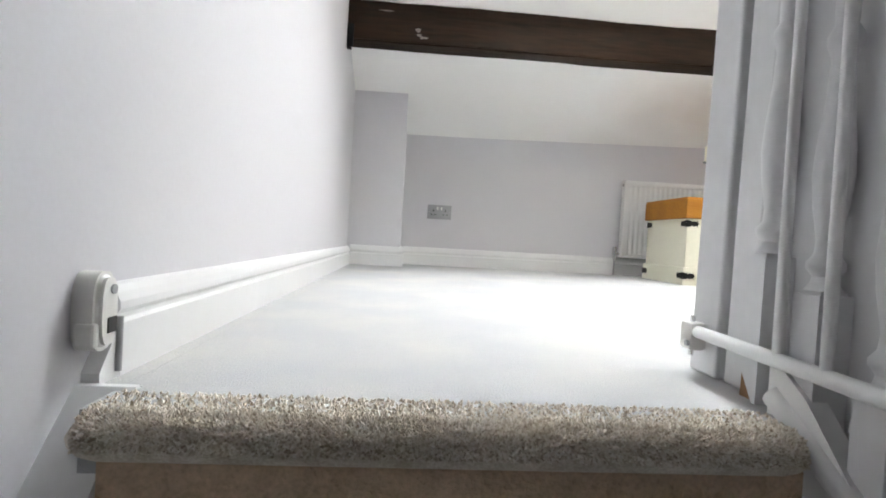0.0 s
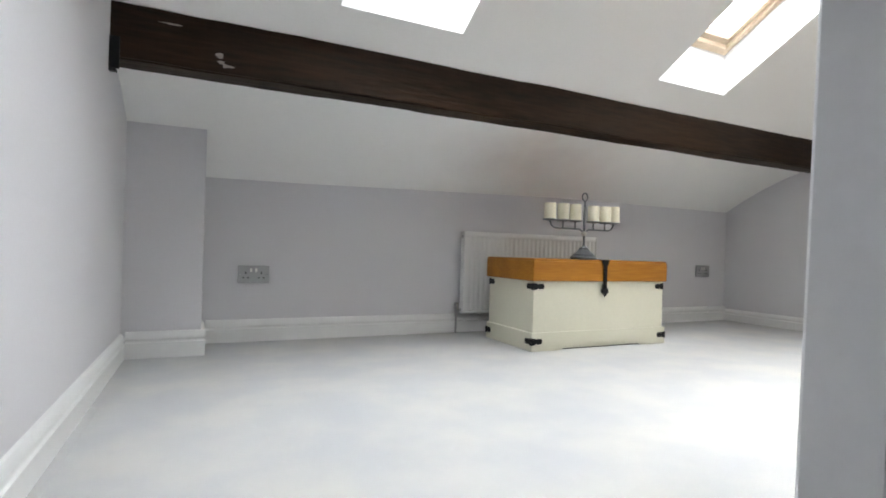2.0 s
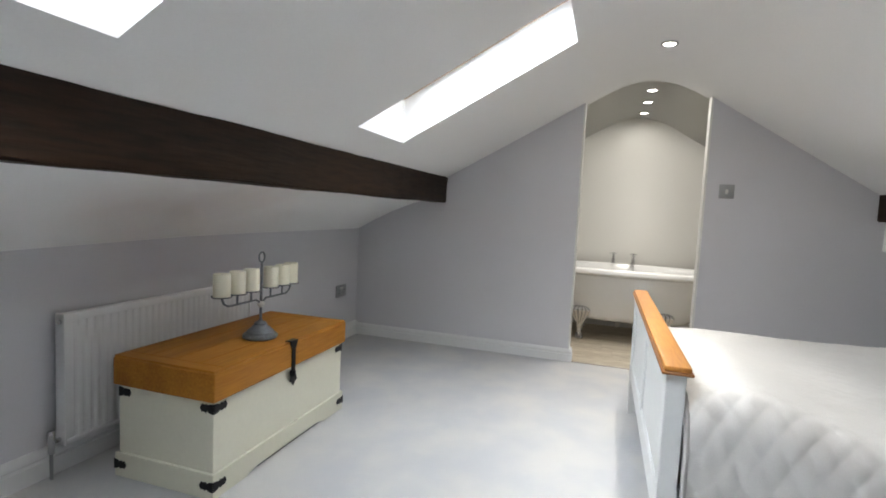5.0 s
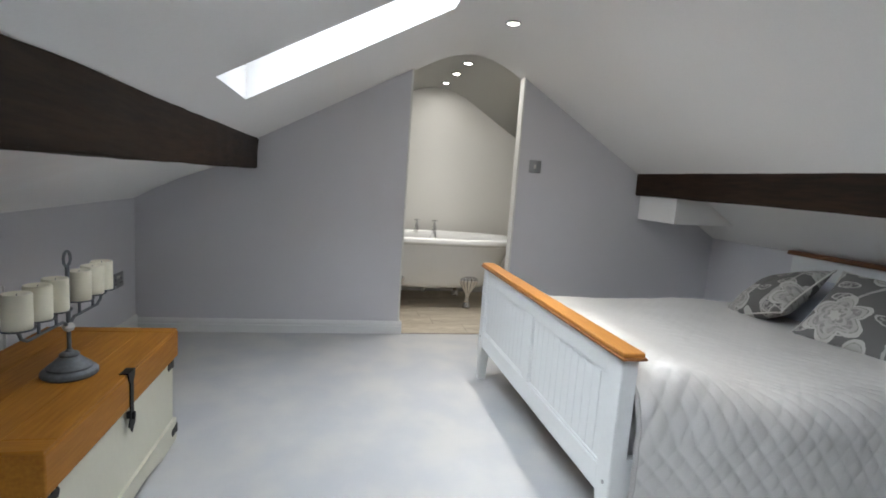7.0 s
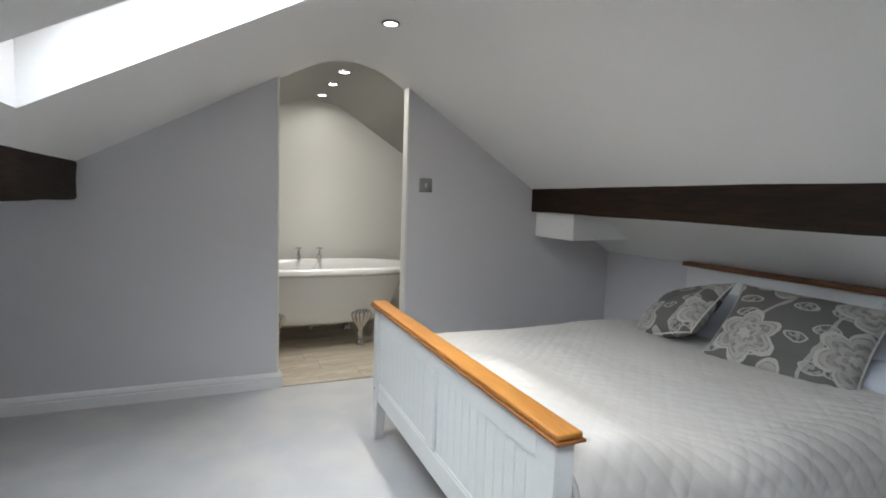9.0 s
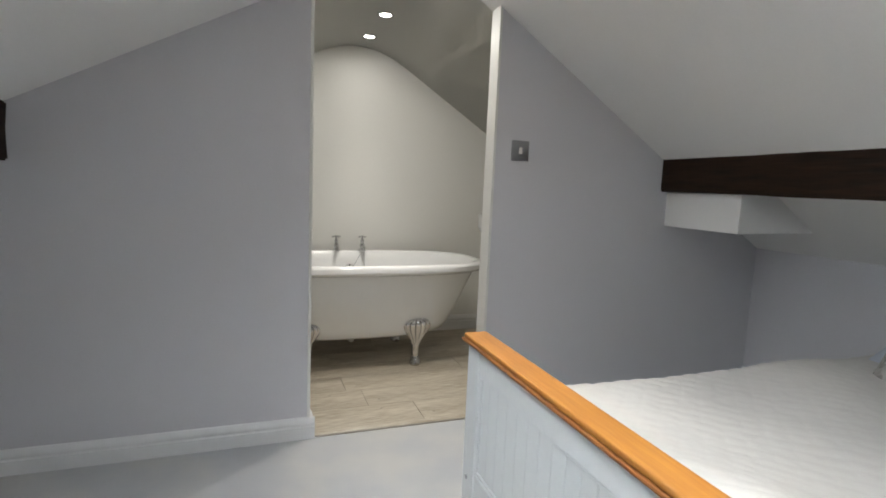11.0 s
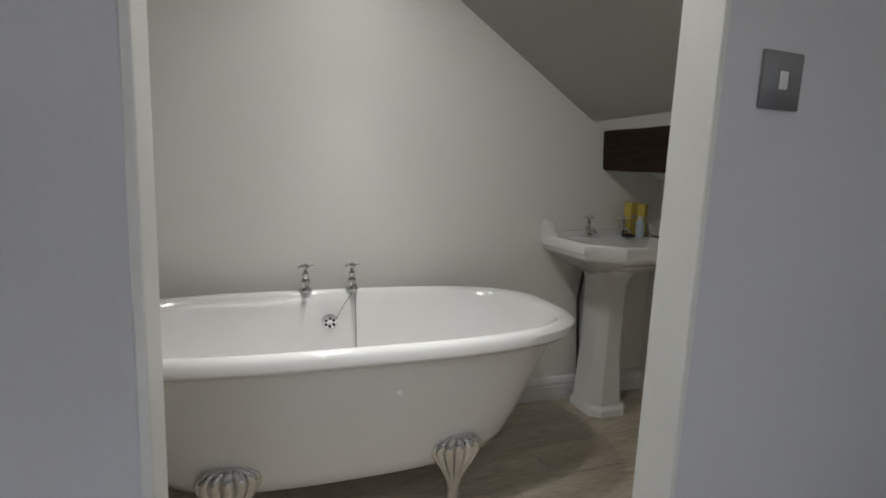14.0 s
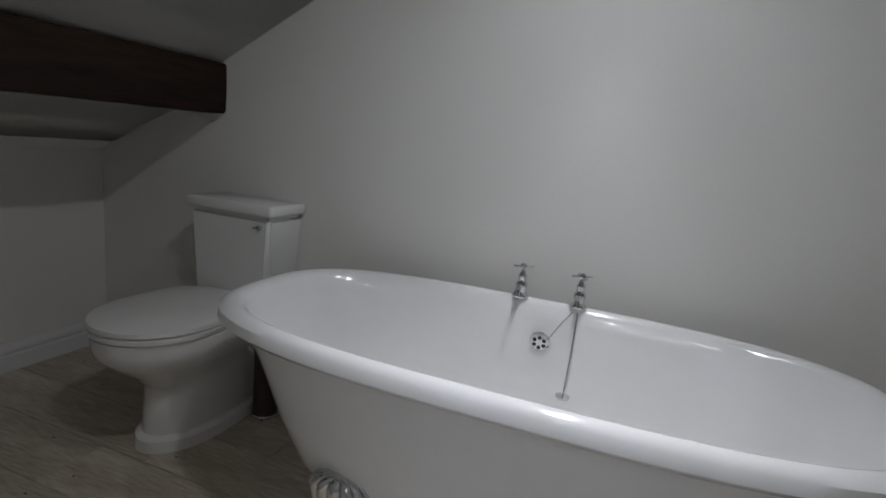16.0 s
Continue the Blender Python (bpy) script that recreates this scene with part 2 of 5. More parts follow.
def floral():
    """Mid-grey linen with large pale flower heads, leaves and stems."""
    m = bpy.data.materials.new("grey_floral_linen")
    m.use_nodes = True
    nt = m.node_tree
    n, l = nt.nodes, nt.links
    bsdf = n["Principled BSDF"]
    bsdf.inputs["Roughness"].default_value = 0.85
    tc = n.new("ShaderNodeTexCoord")
    warp, mixv = n.new("ShaderNodeTexNoise"), n.new("ShaderNodeVectorMath")
    warp.inputs["Scale"].default_value = 9
    l.new(tc.outputs["Object"], warp.inputs["Vector"])
    mixv.operation = "MULTIPLY_ADD"
    mixv.inputs[1].default_value = (0.045, 0.045, 0.0)
    l.new(warp.outputs["Color"], mixv.inputs[0])
    l.new(tc.outputs["Object"], mixv.inputs[2])
    flat = n.new("ShaderNodeMapping")
    flat.inputs["Scale"].default_value = (1, 1, 0)
    l.new(mixv.outputs[0], flat.inputs[0])

    def step(src, a, b):
        r = n.new("ShaderNodeValToRGB")
        r.color_ramp.elements[0].position, r.color_ramp.elements[1].position = a, b
        l.new(src, r.inputs[0])
        return r.outputs[0]

    def math_(op, a, b):
        k = n.new("ShaderNodeMath")
        k.operation = op
        for i, v in enumerate((a, b)):
            if isinstance(v, float):
                k.inputs[i].default_value = v
            else:
                l.new(v, k.inputs[i])
        return k.outputs[0]

    v1, lace, leaf, wave = (n.new("ShaderNodeTexVoronoi"), n.new("ShaderNodeTexNoise"), n.new("ShaderNodeTexVoronoi"), n.new("ShaderNodeTexWave"))
    v1.voronoi_dimensions = leaf.voronoi_dimensions = "2D"
    v1.inputs["Scale"].default_value, v1.inputs["Randomness"].default_value = 3.4, 0.6
    lace.inputs["Scale"].default_value = 55
    leaf.inputs["Scale"].default_value = 5.6
    turned = n.new("ShaderNodeMapping")
    turned.inputs["Rotation"].default_value, turned.inputs["Scale"].default_value = (0, 0, 0.7), (1, 1.9, 1)
    l.new(flat.outputs[0], turned.inputs[0])
    wave.inputs["Scale"].default_value, wave.inputs["Distortion"].default_value, wave.inputs["Detail Scale"].default_value = 1.3, 5.0, 1.2
    for v in (v1, lace, wave):
        l.new(flat.outputs[0], v.inputs["Vector"])
    l.new(turned.outputs[0], leaf.inputs["Vector"])
    # petals: the head's radius swells and shrinks round its centre
    away, xyz = n.new("ShaderNodeVectorMath"), n.new("ShaderNodeSeparateXYZ")
    away.operation = "SUBTRACT"
    l.new(flat.outputs[0], away.inputs[0])
    l.new(v1.outputs["Position"], away.inputs[1])
    l.new(away.outputs[0], xyz.inputs[0])
    ang = math_("ARCTAN2", xyz.outputs[1], xyz.outputs[0])
    lobes = math_("ABSOLUTE", math_("SINE", math_("MULTIPLY", ang, 3.0), 0.0), 0.0)
    reach = math_("ADD", math_("MULTIPLY", lobes, 0.15), 0.30)
    ratio = math_("DIVIDE", v1.outputs["Distance"], reach)
    head_in = math_("LESS_THAN", ratio, 1.0)
    ringline = math_("MULTIPLY", math_("GREATER_THAN", ratio, 0.86), head_in)
    petal = math_("GREATER_THAN", math_("SINE", math_("MULTIPLY", ratio, 19.0), 0.0), 0.25)
    core = math_("LESS_THAN", ratio, 0.20)
    worked = math_("GREATER_THAN", lace.outputs[0], 0.5)
    leaf_in = math_("LESS_THAN", leaf.outputs["Distance"], 0.27)
    leaf_rim = math_("MULTIPLY", math_("GREATER_THAN", leaf.outputs["Distance"], 0.215), leaf_in)
    stem = math_("GREATER_THAN", wave.outputs["Fac"], 0.992)
    fill = math_("ADD", math_("MULTIPLY", worked, 0.25), 0.35)
    body = math_("MULTIPLY", head_in, math_("MAXIMUM", fill, math_("MULTIPLY", petal, 0.8)))
    leaves = math_("MAXIMUM", math_("MULTIPLY", leaf_in, math_("MULTIPLY", worked, 0.55)), math_("MULTIPLY", leaf_rim, 0.85))
    k = math_("MAXIMUM", math_("MAXIMUM", body, ringline), math_("MAXIMUM", math_("MAXIMUM", leaves, core), math_("MULTIPLY", stem, 0.7)))
    mix = n.new("ShaderNodeMix")
    mix.data_type = "RGBA"
    mix.inputs[6].default_value, mix.inputs[7].default_value = (0.115, 0.112, 0.108, 1), (0.42, 0.405, 0.38, 1)
    l.new(k, mix.inputs[0])
    l.new(mix.outputs[2], bsdf.inputs["Base Color"])
    weave, b = n.new("ShaderNodeTexNoise"), n.new("ShaderNodeBump")
    weave.inputs["Scale"].default_value = 300
    l.new(tc.outputs["Object"], weave.inputs["Vector"])
    b.inputs["Strength"].default_value, b.inputs["Distance"].default_value = 0.35, 0.002
    l.new(weave.outputs[0], b.inputs["Height"])
    l.new(b.outputs[0], bsdf.inputs["Normal"])
    return m


FLORAL = floral()


def glow(name, color, strength):
    m = bpy.data.materials.new(name)
    m.use_nodes = True
    b = m.node_tree.nodes["Principled BSDF"]
    b.inputs["Base Color"].default_value = (*color, 1)
    b.inputs["Emission Color"].default_value = (*color, 1)
    b.inputs["Emission Strength"].default_value = strength
    return m


def glass():
    m = bpy.data.materials.new("clear_window_glass")
    m.use_nodes = True
    b = m.node_tree.nodes["Principled BSDF"]
    b.inputs["Base Color"].default_value = (0.95, 0.97, 0.97, 1)
    b.inputs["Roughness"].default_value = 0.02
    b.inputs["Transmission Weight"].default_value = 1.0
    b.inputs["IOR"].default_value = 1.05
    return m


BULB = glow("lit_downlight_lens", (1.0, 0.95, 0.86), 30.0)
GLASS = glass()


# ---- mesh helpers ----
def box(x0, x1, y0, y1, z0, z1, bevel=0.0, seg=2, bm=None):
    b = bmesh.new()
    bmesh.ops.create_cube(b, size=1)
    bmesh.ops.transform(b, matrix=Matrix.LocRotScale(((x0 + x1) / 2, (y0 + y1) / 2, (z0 + z1) / 2), None, (x1 - x0, y1 - y0, z1 - z0)),
                        verts=b.verts)
    if bevel:
        bmesh.ops.bevel(b, geom=list(b.edges), offset=bevel, segments=seg, affect="EDGES", profile=0.5)
    if bm is None:
        return b
    return join(bm, b)


def join(a, b):
    """Adds b's geometry to a."""
    me = bpy.data.meshes.new("tmp")
    b.to_mesh(me)
    b.free()
    a.from_mesh(me)
    bpy.data.meshes.remove(me)
    return a


def loft(rings, cap0=True, cap1=True, closed=True):
    """Skin through rings of equal point counts."""
    b = bmesh.new()
    rows = [[b.verts.new(p) for p in r] for r in rings]
    n = len(rows[0])
    for r, s in zip(rows, rows[1:]):
        for i in range(n if closed else n - 1):
            b.faces.new((r[i], r[(i + 1) % n], s[(i + 1) % n], s[i]))
    if cap0:
        b.faces.new(rows[0][::-1])
    if cap1:
        b.faces.new(rows[-1])
    bmesh.ops.recalc_face_normals(b, faces=b.faces)
    return b


def lathe(profile, n=20, at=(0, 0, 0)):
    return loft([[(at[0] + r * math.cos(2 * math.pi * i / n), at[1] + r * math.sin(2 * math.pi * i / n), at[2] + z) for i in range(n)]
                 for r, z in profile])


def tube(points, r, n=10, closed=False):
    """A round bar along points."""
    pts = [Vector(p) for p in points]
    rings, up = [], None
    m = len(pts)
    for i, p in enumerate(pts):
        a = pts[i - 1] if (i > 0 or closed) else p
        c = pts[(i + 1) % m] if (i < m - 1 or closed) else p
        d = (c - a).normalized()
        ref = up if up else (Vector((0, 0, 1)) if abs(d.z) < 0.9 else Vector((1, 0, 0)))
        u = (ref - d * ref.dot(d)).normalized()
        up = u
        v = d.cross(u)
        rad = r[i] if isinstance(r, (list, tuple)) else r
        rings.append([p + (u * math.cos(2 * math.pi * k / n) + v * math.sin(2 * math.pi * k / n)) * rad for k in range(n)])
    if closed:
        rings.append(rings[0])
        return loft(rings, False, False)
    return loft(rings)


def prism(poly, axis, a, b):
    """A flat outline pushed from a to b along an axis. The outline is in the other two axes, in order."""
    def at(p, v):
        return (v, p[0], p[1]) if axis == "x" else (p[0], v, p[1]) if axis == "y" else (p[0], p[1], v)
    return loft([[at(p, a) for p in poly], [at(p, b) for p in poly]])


def obj(name, bm, material, smooth=False, loc=(0, 0, 0)):
    me = bpy.data.meshes.new(name)
    bm.to_mesh(me)
    bm.free()
    me.materials.append(material)
    if smooth:
        me.polygons.foreach_set("use_smooth", [True] * len(me.polygons))
        me.set_sharp_from_angle(angle=radians(40))
    ob = new(name, me)
    ob.location = loc
    return ob


def part(name, bm, material, parent, label="", smooth=False):
    ob = obj(name, bm, material, smooth)
    ob.parent = parent
    if label:
        ob["label"] = label
    return ob


def thing(name, loc, label, category, group="", turn=0.0):
    e = new(name)
    e.empty_display_size = 0.1
    e.matrix_basis = pose(*loc, 0, 0, turn)
    return tagged(e, label, category, group)


def structure(name, bm, material, label, category, smooth=False):
    return tagged(obj(name, bm, material, smooth), label, category, kind="structure")


# ---- large structure ----
def build_ceiling():
    xs = [WX - 0.15, LIGHTS_IN[0][0], LIGHTS_IN[0][1], LIGHTS_IN[1][0], LIGHTS_IN[1][1], BX + 0.15]
    b = bmesh.new()
    up = 0.255

    def sunk(x, y):
        """The eaves line dips towards the side wall."""
        return -0.055 * min(1.0, max(0.0, (2.1 - x) / 2.1)) * max(0.0, (y - 2.33) / 0.67)
    low = [[b.verts.new((x, y, z + sunk(x, y))) for y, z in PROFILE] for x in xs]
    top = [[b.verts.new((x, y, z + sunk(x, y) + up)) for y, z in PROFILE] for x in xs]
    hole_j = next(j for j, (y, z) in enumerate(PROFILE) if abs(y - SKY_HI) < 1e-6)
    holes = {(1, hole_j), (3, hole_j)}
    for i in range(len(xs) - 1):
        for j in range(len(PROFILE) - 1):
            if (i, j) in holes:
                for (p, q) in (((i, j), (i + 1, j)), ((i + 1, j), (i + 1, j + 1)), ((i + 1, j + 1), (i, j + 1)), ((i, j + 1), (i, j))):
                    b.faces.new((low[p[0]][p[1]], low[q[0]][q[1]], top[q[0]][q[1]], top[p[0]][p[1]]))
                continue
            b.faces.new((low[i][j], low[i][j + 1], low[i + 1][j + 1], low[i + 1][j]))
            b.faces.new((top[i][j], top[i + 1][j], top[i + 1][j + 1], top[i][j + 1]))
    bmesh.ops.recalc_face_normals(b, faces=b.faces)
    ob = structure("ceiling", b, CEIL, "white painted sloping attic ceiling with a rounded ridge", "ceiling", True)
    return ob


build_ceiling()


def gable(name, x0, x1, y0, y1, z0, material, label, lift=0.06):
    """A wall across the roof, its top following the slopes."""
    ys = sorted({y0, y1, *[y for y, z in PROFILE if y0 < y < y1]})
    poly = [(y, ceil_z(y) + lift) for y in ys] + [(y1, z0), (y0, z0)]
    return structure(name, prism(poly, "x", x0, x1), material, label, "wall")


gable("wall_west", WX - 0.12, WX, -2.4, NY + 0.15, -2.2, WALL, "pale grey painted side wall beside the stairs")
gable("wall_east_1", EX, EX2, DOOR_N, NY + 0.12, -0.05, WALL, "grey painted partition wall beside the bathroom opening")
gable("wall_east_2", EX, EX2, SY - 0.12, DOOR_S, -0.05, WALL, "grey painted partition wall with a light switch")
gable("wall_bathroom_far", BX, BX + 0.12, SY - 0.12, NY + 0.12, -0.05, WALLB, "warm white painted wall behind the bath")
structure("wall_north", box(WX, EX, NY, NY + 0.12, -0.05, 0.98), WALL, "low grey painted eaves wall", "wall")
structure("wall_south", box(PX + 0.08, EX, SY - 0.12, SY, -0.05, 0.93), WALL, "low grey painted eaves wall behind the bed", "wall")
structure("wall_bathroom_north", box(EX2, BX, NY - 0.045, NY + 0.1, -0.05, 0.99), WALLB, "low warm white eaves wall behind the toilet", "wall")
structure("wall_bathroom_south", prism([(BSY - 0.1, -0.05), (BSY, -0.05), (BSY, south(BSY) + 0.05), (BSY - 0.1, south(BSY) - 0.01)], "x", EX2, BX),
          WALLB, "warm white boxed-in eaves wall beside the basin", "wall")
# bathroom skin of the partition, a few millimetres proud
for k, (ya, yb) in enumerate(((DOOR_N, NY - 0.045), (BSY, DOOR_S))):
    ys = sorted({ya, yb, *[y for y, z in PROFILE if ya < y < yb]})
    structure("wall_bathroom_near_%d" % (k + 1), prism([(y, ceil_z(y) + 0.02) for y in ys] + [(yb, 0.0), (ya, 0.0)], "x", EX2, EX2 + 0.004),
              WALLB, "warm white painted bathroom side of the partition", "wall")
# bathroom ceiling skin in warm white, just under the slope
ys = [p for p in PROFILE if BSY - 0.2 < p[0] < NY]
skin = bmesh.new()
rows = [[skin.verts.new((x, y, z - 0.004)) for y, z in ys] for x in (EX2, BX)]
for i in range(len(ys) - 1):
    skin.faces.new((rows[0][i], rows[0][i + 1], rows[1][i + 1], rows[1][i]))
bmesh.ops.solidify(skin, geom=list(skin.faces), thickness=0.003)
structure("ceiling_bathroom", skin, WALLB, "warm white painted sloping bathroom ceiling", "ceiling", True)
# chimney pier
pier = prism([(2.725, 0.0), (NY, 0.0), (NY, ceil_z(NY) + 0.03), (2.725, ceil_z(2.725) + 0.03)], "x", WX, 0.01)
structure("wall_pier", pier, WALL, "grey painted pier projecting in the corner", "wall")

carpet = box(WX + 0.04, EX + 0.02, NOSE, NY, -0.22, 0.0)
box(WX, WX + 0.0395, 0.4385, NY, -0.22, 0.0, bm=carpet)
box(PX, EX + 0.02, SY, NOSE, -0.22, 0.0, bm=carpet)
structure("floor", carpet, CARPET, "pale cream wool carpet fitted wall to wall", "floor")


def baseboard(a, b, normal, h=0.108, d=0.018):
    """An ogee skirting from a to b on the floor; normal points into the room."""
    prof = [(0, 0), (d, 0), (d, h * 0.575), (d * 0.72, h * 0.61), (d * 0.66, h * 0.66), (d * 0.92, h * 0.72), (d * 0.88, h * 0.80), (d * 0.66, h * 0.90),
            (d * 0.4, h * 0.975), (0, h)]
    n = Vector((*normal, 0))
    rings = [[Vector((*p, 0)) + n * q[0] + Vector((0, 0, q[1])) for q in prof] for p in (a, b)]
    return structure("baseboard", loft(rings), GLOSS, "white gloss moulded skirting board along the wall foot", "skirting board")


E1 = 0.0005
baseboard((WX, 0.475), (WX, 2.725), (1, 0), 0.1)
baseboard((WX + 0.018, 2.725), (0.028, 2.725), (0, -1))
baseboard((0.01, 2.725 + E1), (0.01, NY), (1, 0))
baseboard((0.028, NY), (EX, NY), (0, -1))
baseboard((EX, DOOR_N - 0.030), (EX, NY - 0.018), (-1, 0), 0.088)
baseboard((EX, SY + 0.018), (EX, DOOR_S + 0.030), (-1, 0), 0.088)
baseboard((EX + 0.001, DOOR_S + 0.012), (EX2, DOOR_S + 0.012), (0, 1), 0.088)
baseboard((EX + 0.001, DOOR_N - 0.012), (EX2, DOOR_N - 0.012), (0, -1), 0.088)
baseboard((PX + 0.1, SY), (EX, SY), (0, 1))
baseboard((BX, BSY), (BX, NY - 0.045), (-1, 0))
baseboard((EX2 + 0.004, NY - 0.045), (BX - 0.018, NY - 0.045), (0, -1))

# lining boards of the opening
for nm, y0, y1 in (("trim", DOOR_N - 0.012, DOOR_N), ("trim", DOOR_S, DOOR_S + 0.012)):
    structure(nm, box(EX - 0.003, EX2 + 0.007, y0, y1, 0.0, ceil_z((y0 + y1) / 2) + 0.01, 0.002), LINING,
              "ivory painted lining of the bathroom opening", "trim")
structure("threshold", prism([(EX + 0.0, 0.0), (EX + 0.012, 0.005), (EX + 0.03, 0.005), (EX + 0.04, 0.0), (EX + 0.04, -0.02), (EX, -0.02)], "y", DOOR_S + 0.012, DOOR_N - 0.012),
          PLANK, "greige threshold strip between carpet and tiles", "trim")

structure("trim", box(EX - 0.012, EX + 0.0, DOOR_S + 0.013, DOOR_N - 0.013, -0.01, 0.0035, 0.001), BRONZE, "thin dark metal edging between carpet and tiles", "trim")


# purlins
def beam(y0, y1, z0, z1, x0, x1, seed, label, drop=0.0, rise=0.0):
    """A hewn timber: an oblong with waney, uneven arrises."""
    n = max(8, int((x1 - x0) / 0.06))
    rings = []
    for i in range(n + 1):
        x = x0 + (x1 - x0) * i / n
        r = []
        for (cy, cz) in ((y0, z0), ((y0 + y1) / 2, z0), (y1, z0), (y1, z1), ((y0 + y1) / 2, z1), (y0, z1), (y0, (z0 + z1) / 2)):
            v = noise.noise_vector(Vector((x * 1.7, cy * 9 + seed, cz * 9)))
            w = noise.noise_vector(Vector((x * 9, cy * 9 + seed, cz * 9)))
            r.append((x, cy + v.y * 0.009 + w.y * 0.003, cz + v.z * 0.008 + w.z * 0.003 + (rise if cz > z0 else -drop) * (1 - i / n)))
        rings.append(r)
    b = loft(rings)
    bmesh.ops.bevel(b, geom=[e for e in b.edges if abs((e.verts[0].co - e.verts[1].co).x) > 0.02], offset=0.006, segments=2, affect="EDGES")
    return tagged(obj("roof_beam", b, OAKBEAM, True), label, "beam")


beam(2.29, 2.405, 1.066, 1.252, WX, EX, 1, "dark brown stained hewn timber purlin under the roof slope")
beam(2.285, 2.405, 1.055, 1.235, EX2 + 0.004, BX, 2, "dark brown timber purlin above the toilet", 0.02, -0.02)
beam(-0.59, -0.34, 1.064, 1.232, PX + 0.085, EX, 3, "dark brown stained hewn timber purlin above the bed head", 0.022, 0.01)
beam(-0.55, -0.265, 1.092, 1.272, EX2 + 0.004, BX, 4, "dark brown timber purlin above the basin")

splash = bpy.data.objects["roof_beam"]
for (px, pz, pw, ph) in ((0.045, 1.122, 0.020, 0.010), (0.062, 1.090, 0.012, 0.007), (0.050, 1.100, 0.018, 0.006), (0.078, 1.090, 0.018, 0.004), (-0.10, 1.200, 0.05, 0.003)):
    blob = [(px + pw * math.cos(k * 0.628) * (0.7 + 0.3 * math.sin(k * 2.3 + px * 90)), pz + ph * math.sin(k * 0.628)) for k in range(10)]
    part("paint_splash", prism(blob, "y", 2.2765, 2.2775), SPLASH, splash, "pale dried paint splash")
boxing = prism([(-0.385, 0.895), (-0.385, 1.062), (-0.62, 1.062), (-0.86, 0.905)], "x", 3.27, EX)
structure("boxing", boxing, CEIL, "white painted boxing in the corner under the purlin", "boxing")


# skylights
def skylight(idx, x0, x1):
    root = tagged(new("window_%d" % idx), "pine framed roof window set deep in a white reveal", "skylight", kind="structure")
    yl, yh = SKY_LO, SKY_HI

    def slope(bm):
        """Lift flat geometry (z as height over the slope) onto the roof."""
        for v in bm.verts:
            v.co.z += north(v.co.y)
        return bm
    d0, d1, w = 0.208, 0.248, 0.035
    e = 0.002
    for nm, a in (("window_frame", (x0 + e, x0 + w, yh + e, yl - e)), ("window_frame", (x1 - w, x1 - e, yh + e, yl - e)),
                  ("window_frame", (x0 + w, x1 - w, yh + e, yh + w)), ("window_frame", (x0 + w, x1 - w, yl - w, yl - e))):
        part(nm, slope(box(a[0], a[1], a[2], a[3], d0, d1, 0.003)), PINEPALE, root)
    s = 0.028
    for a in ((x0 + w, x0 + w + s, yh + w, yl - w), (x1 - w - s, x1 - w, yh + w, yl - w),
              (x0 + w + s, x1 - w - s, yh + w, yh + w + s + 0.02), (x0 + w + s, x1 - w - s, yl - w - s, yl - w)):
        part("sash", slope(box(*a, d0 + 0.02, d1 + 0.012, 0.003)), PINEPALE, root)
    part("handle_bar", slope(box(x0 + w + 0.06, x1 - w - 0.06, yh + w + 0.012, yh + w + 0.03, d0 + 0.004, d0 + 0.018, 0.003)), STEEL, root)
    pane = part("pane", slope(box(x0 + w + s, x1 - w - s, yh + w + s, yl - w - s, d1 - 0.006, d1, 0)), GLASS, root)
    pane.visible_shadow = False
    # white linings of the shaft
    for a in ((x0, x0 + 0.0015, yh, yl), (x1 - 0.0015, x1, yh, yl), (x0, x1, yh, yh + 0.0015), (x0, x1, yl - 0.0015, yl)):
        part("lining", slope(box(*a, 0.0, d0)), REVEAL, root)
    # daylight in the opening
    lamp = bpy.data.lights.new("daylight", "AREA")
    lamp.shape, lamp.size, lamp.size_y = "RECTANGLE", x1 - x0 + 0.85, (yl - yh) / math.cos(math.atan(0.55)) + 0.8
    lamp.energy, lamp.color, lamp.spread = SKYLIGHT_W, (0.89, 0.945, 1.0), radians(138)
    lo = new("daylight", lamp)
    yc = (yl + yh) / 2
    tilt = math.atan(0.55)
    lo.matrix_basis = Matrix.Translation(((x0 + x1) / 2, yc + 0.48 * 0.42, north(yc) + 0.876 * 0.42)) @ Euler((-tilt * 0.78, 0, 0)).to_matrix().to_4x4()


for k, (xa, xb) in enumerate(LIGHTS_IN):
    skylight(k + 1, xa, xb)


def downlight(x, watts, spill, cone, spread, y=0.913):
    z = ceil_z(y) - 0.004
    t = thing("downlight", (x, y, z), "small recessed white downlight, lit", "ceiling light", "ridge downlights")
    part("bezel", lathe([(0.030, 0.0), (0.042, 0.0), (0.044, -0.003), (0.040, -0.007), (0.031, -0.006), (0.029, 0.002)], 28), STEEL, t, "satin steel bezel", True)
    part("lens", lathe([(0.001, -0.007), (0.018, -0.006), (0.0285, -0.002), (0.0285, 0.001), (0.001, 0.001)], 24), BULB, t, "glowing lens", True)
    lamp = bpy.data.lights.new("downlight_beam", "SPOT")
    lamp.energy, lamp.spot_size, lamp.spot_blend, lamp.shadow_soft_size, lamp.color = watts, radians(cone), 1.0, 0.03, (1.0, 0.942, 0.85)
    lo = new("downlight_beam", lamp)
    lo.location = (x, y, z - 0.02)
    wide = bpy.data.lights.new("downlight_spill", "AREA")
    wide.shape, wide.size, wide.energy, wide.color = "DISK", 0.056, spill, (1.0, 0.942, 0.85)
    wide.spread = radians(spread)
    wo = new("downlight_spill", wide)
    wo.location = (x, y, z - 0.018)


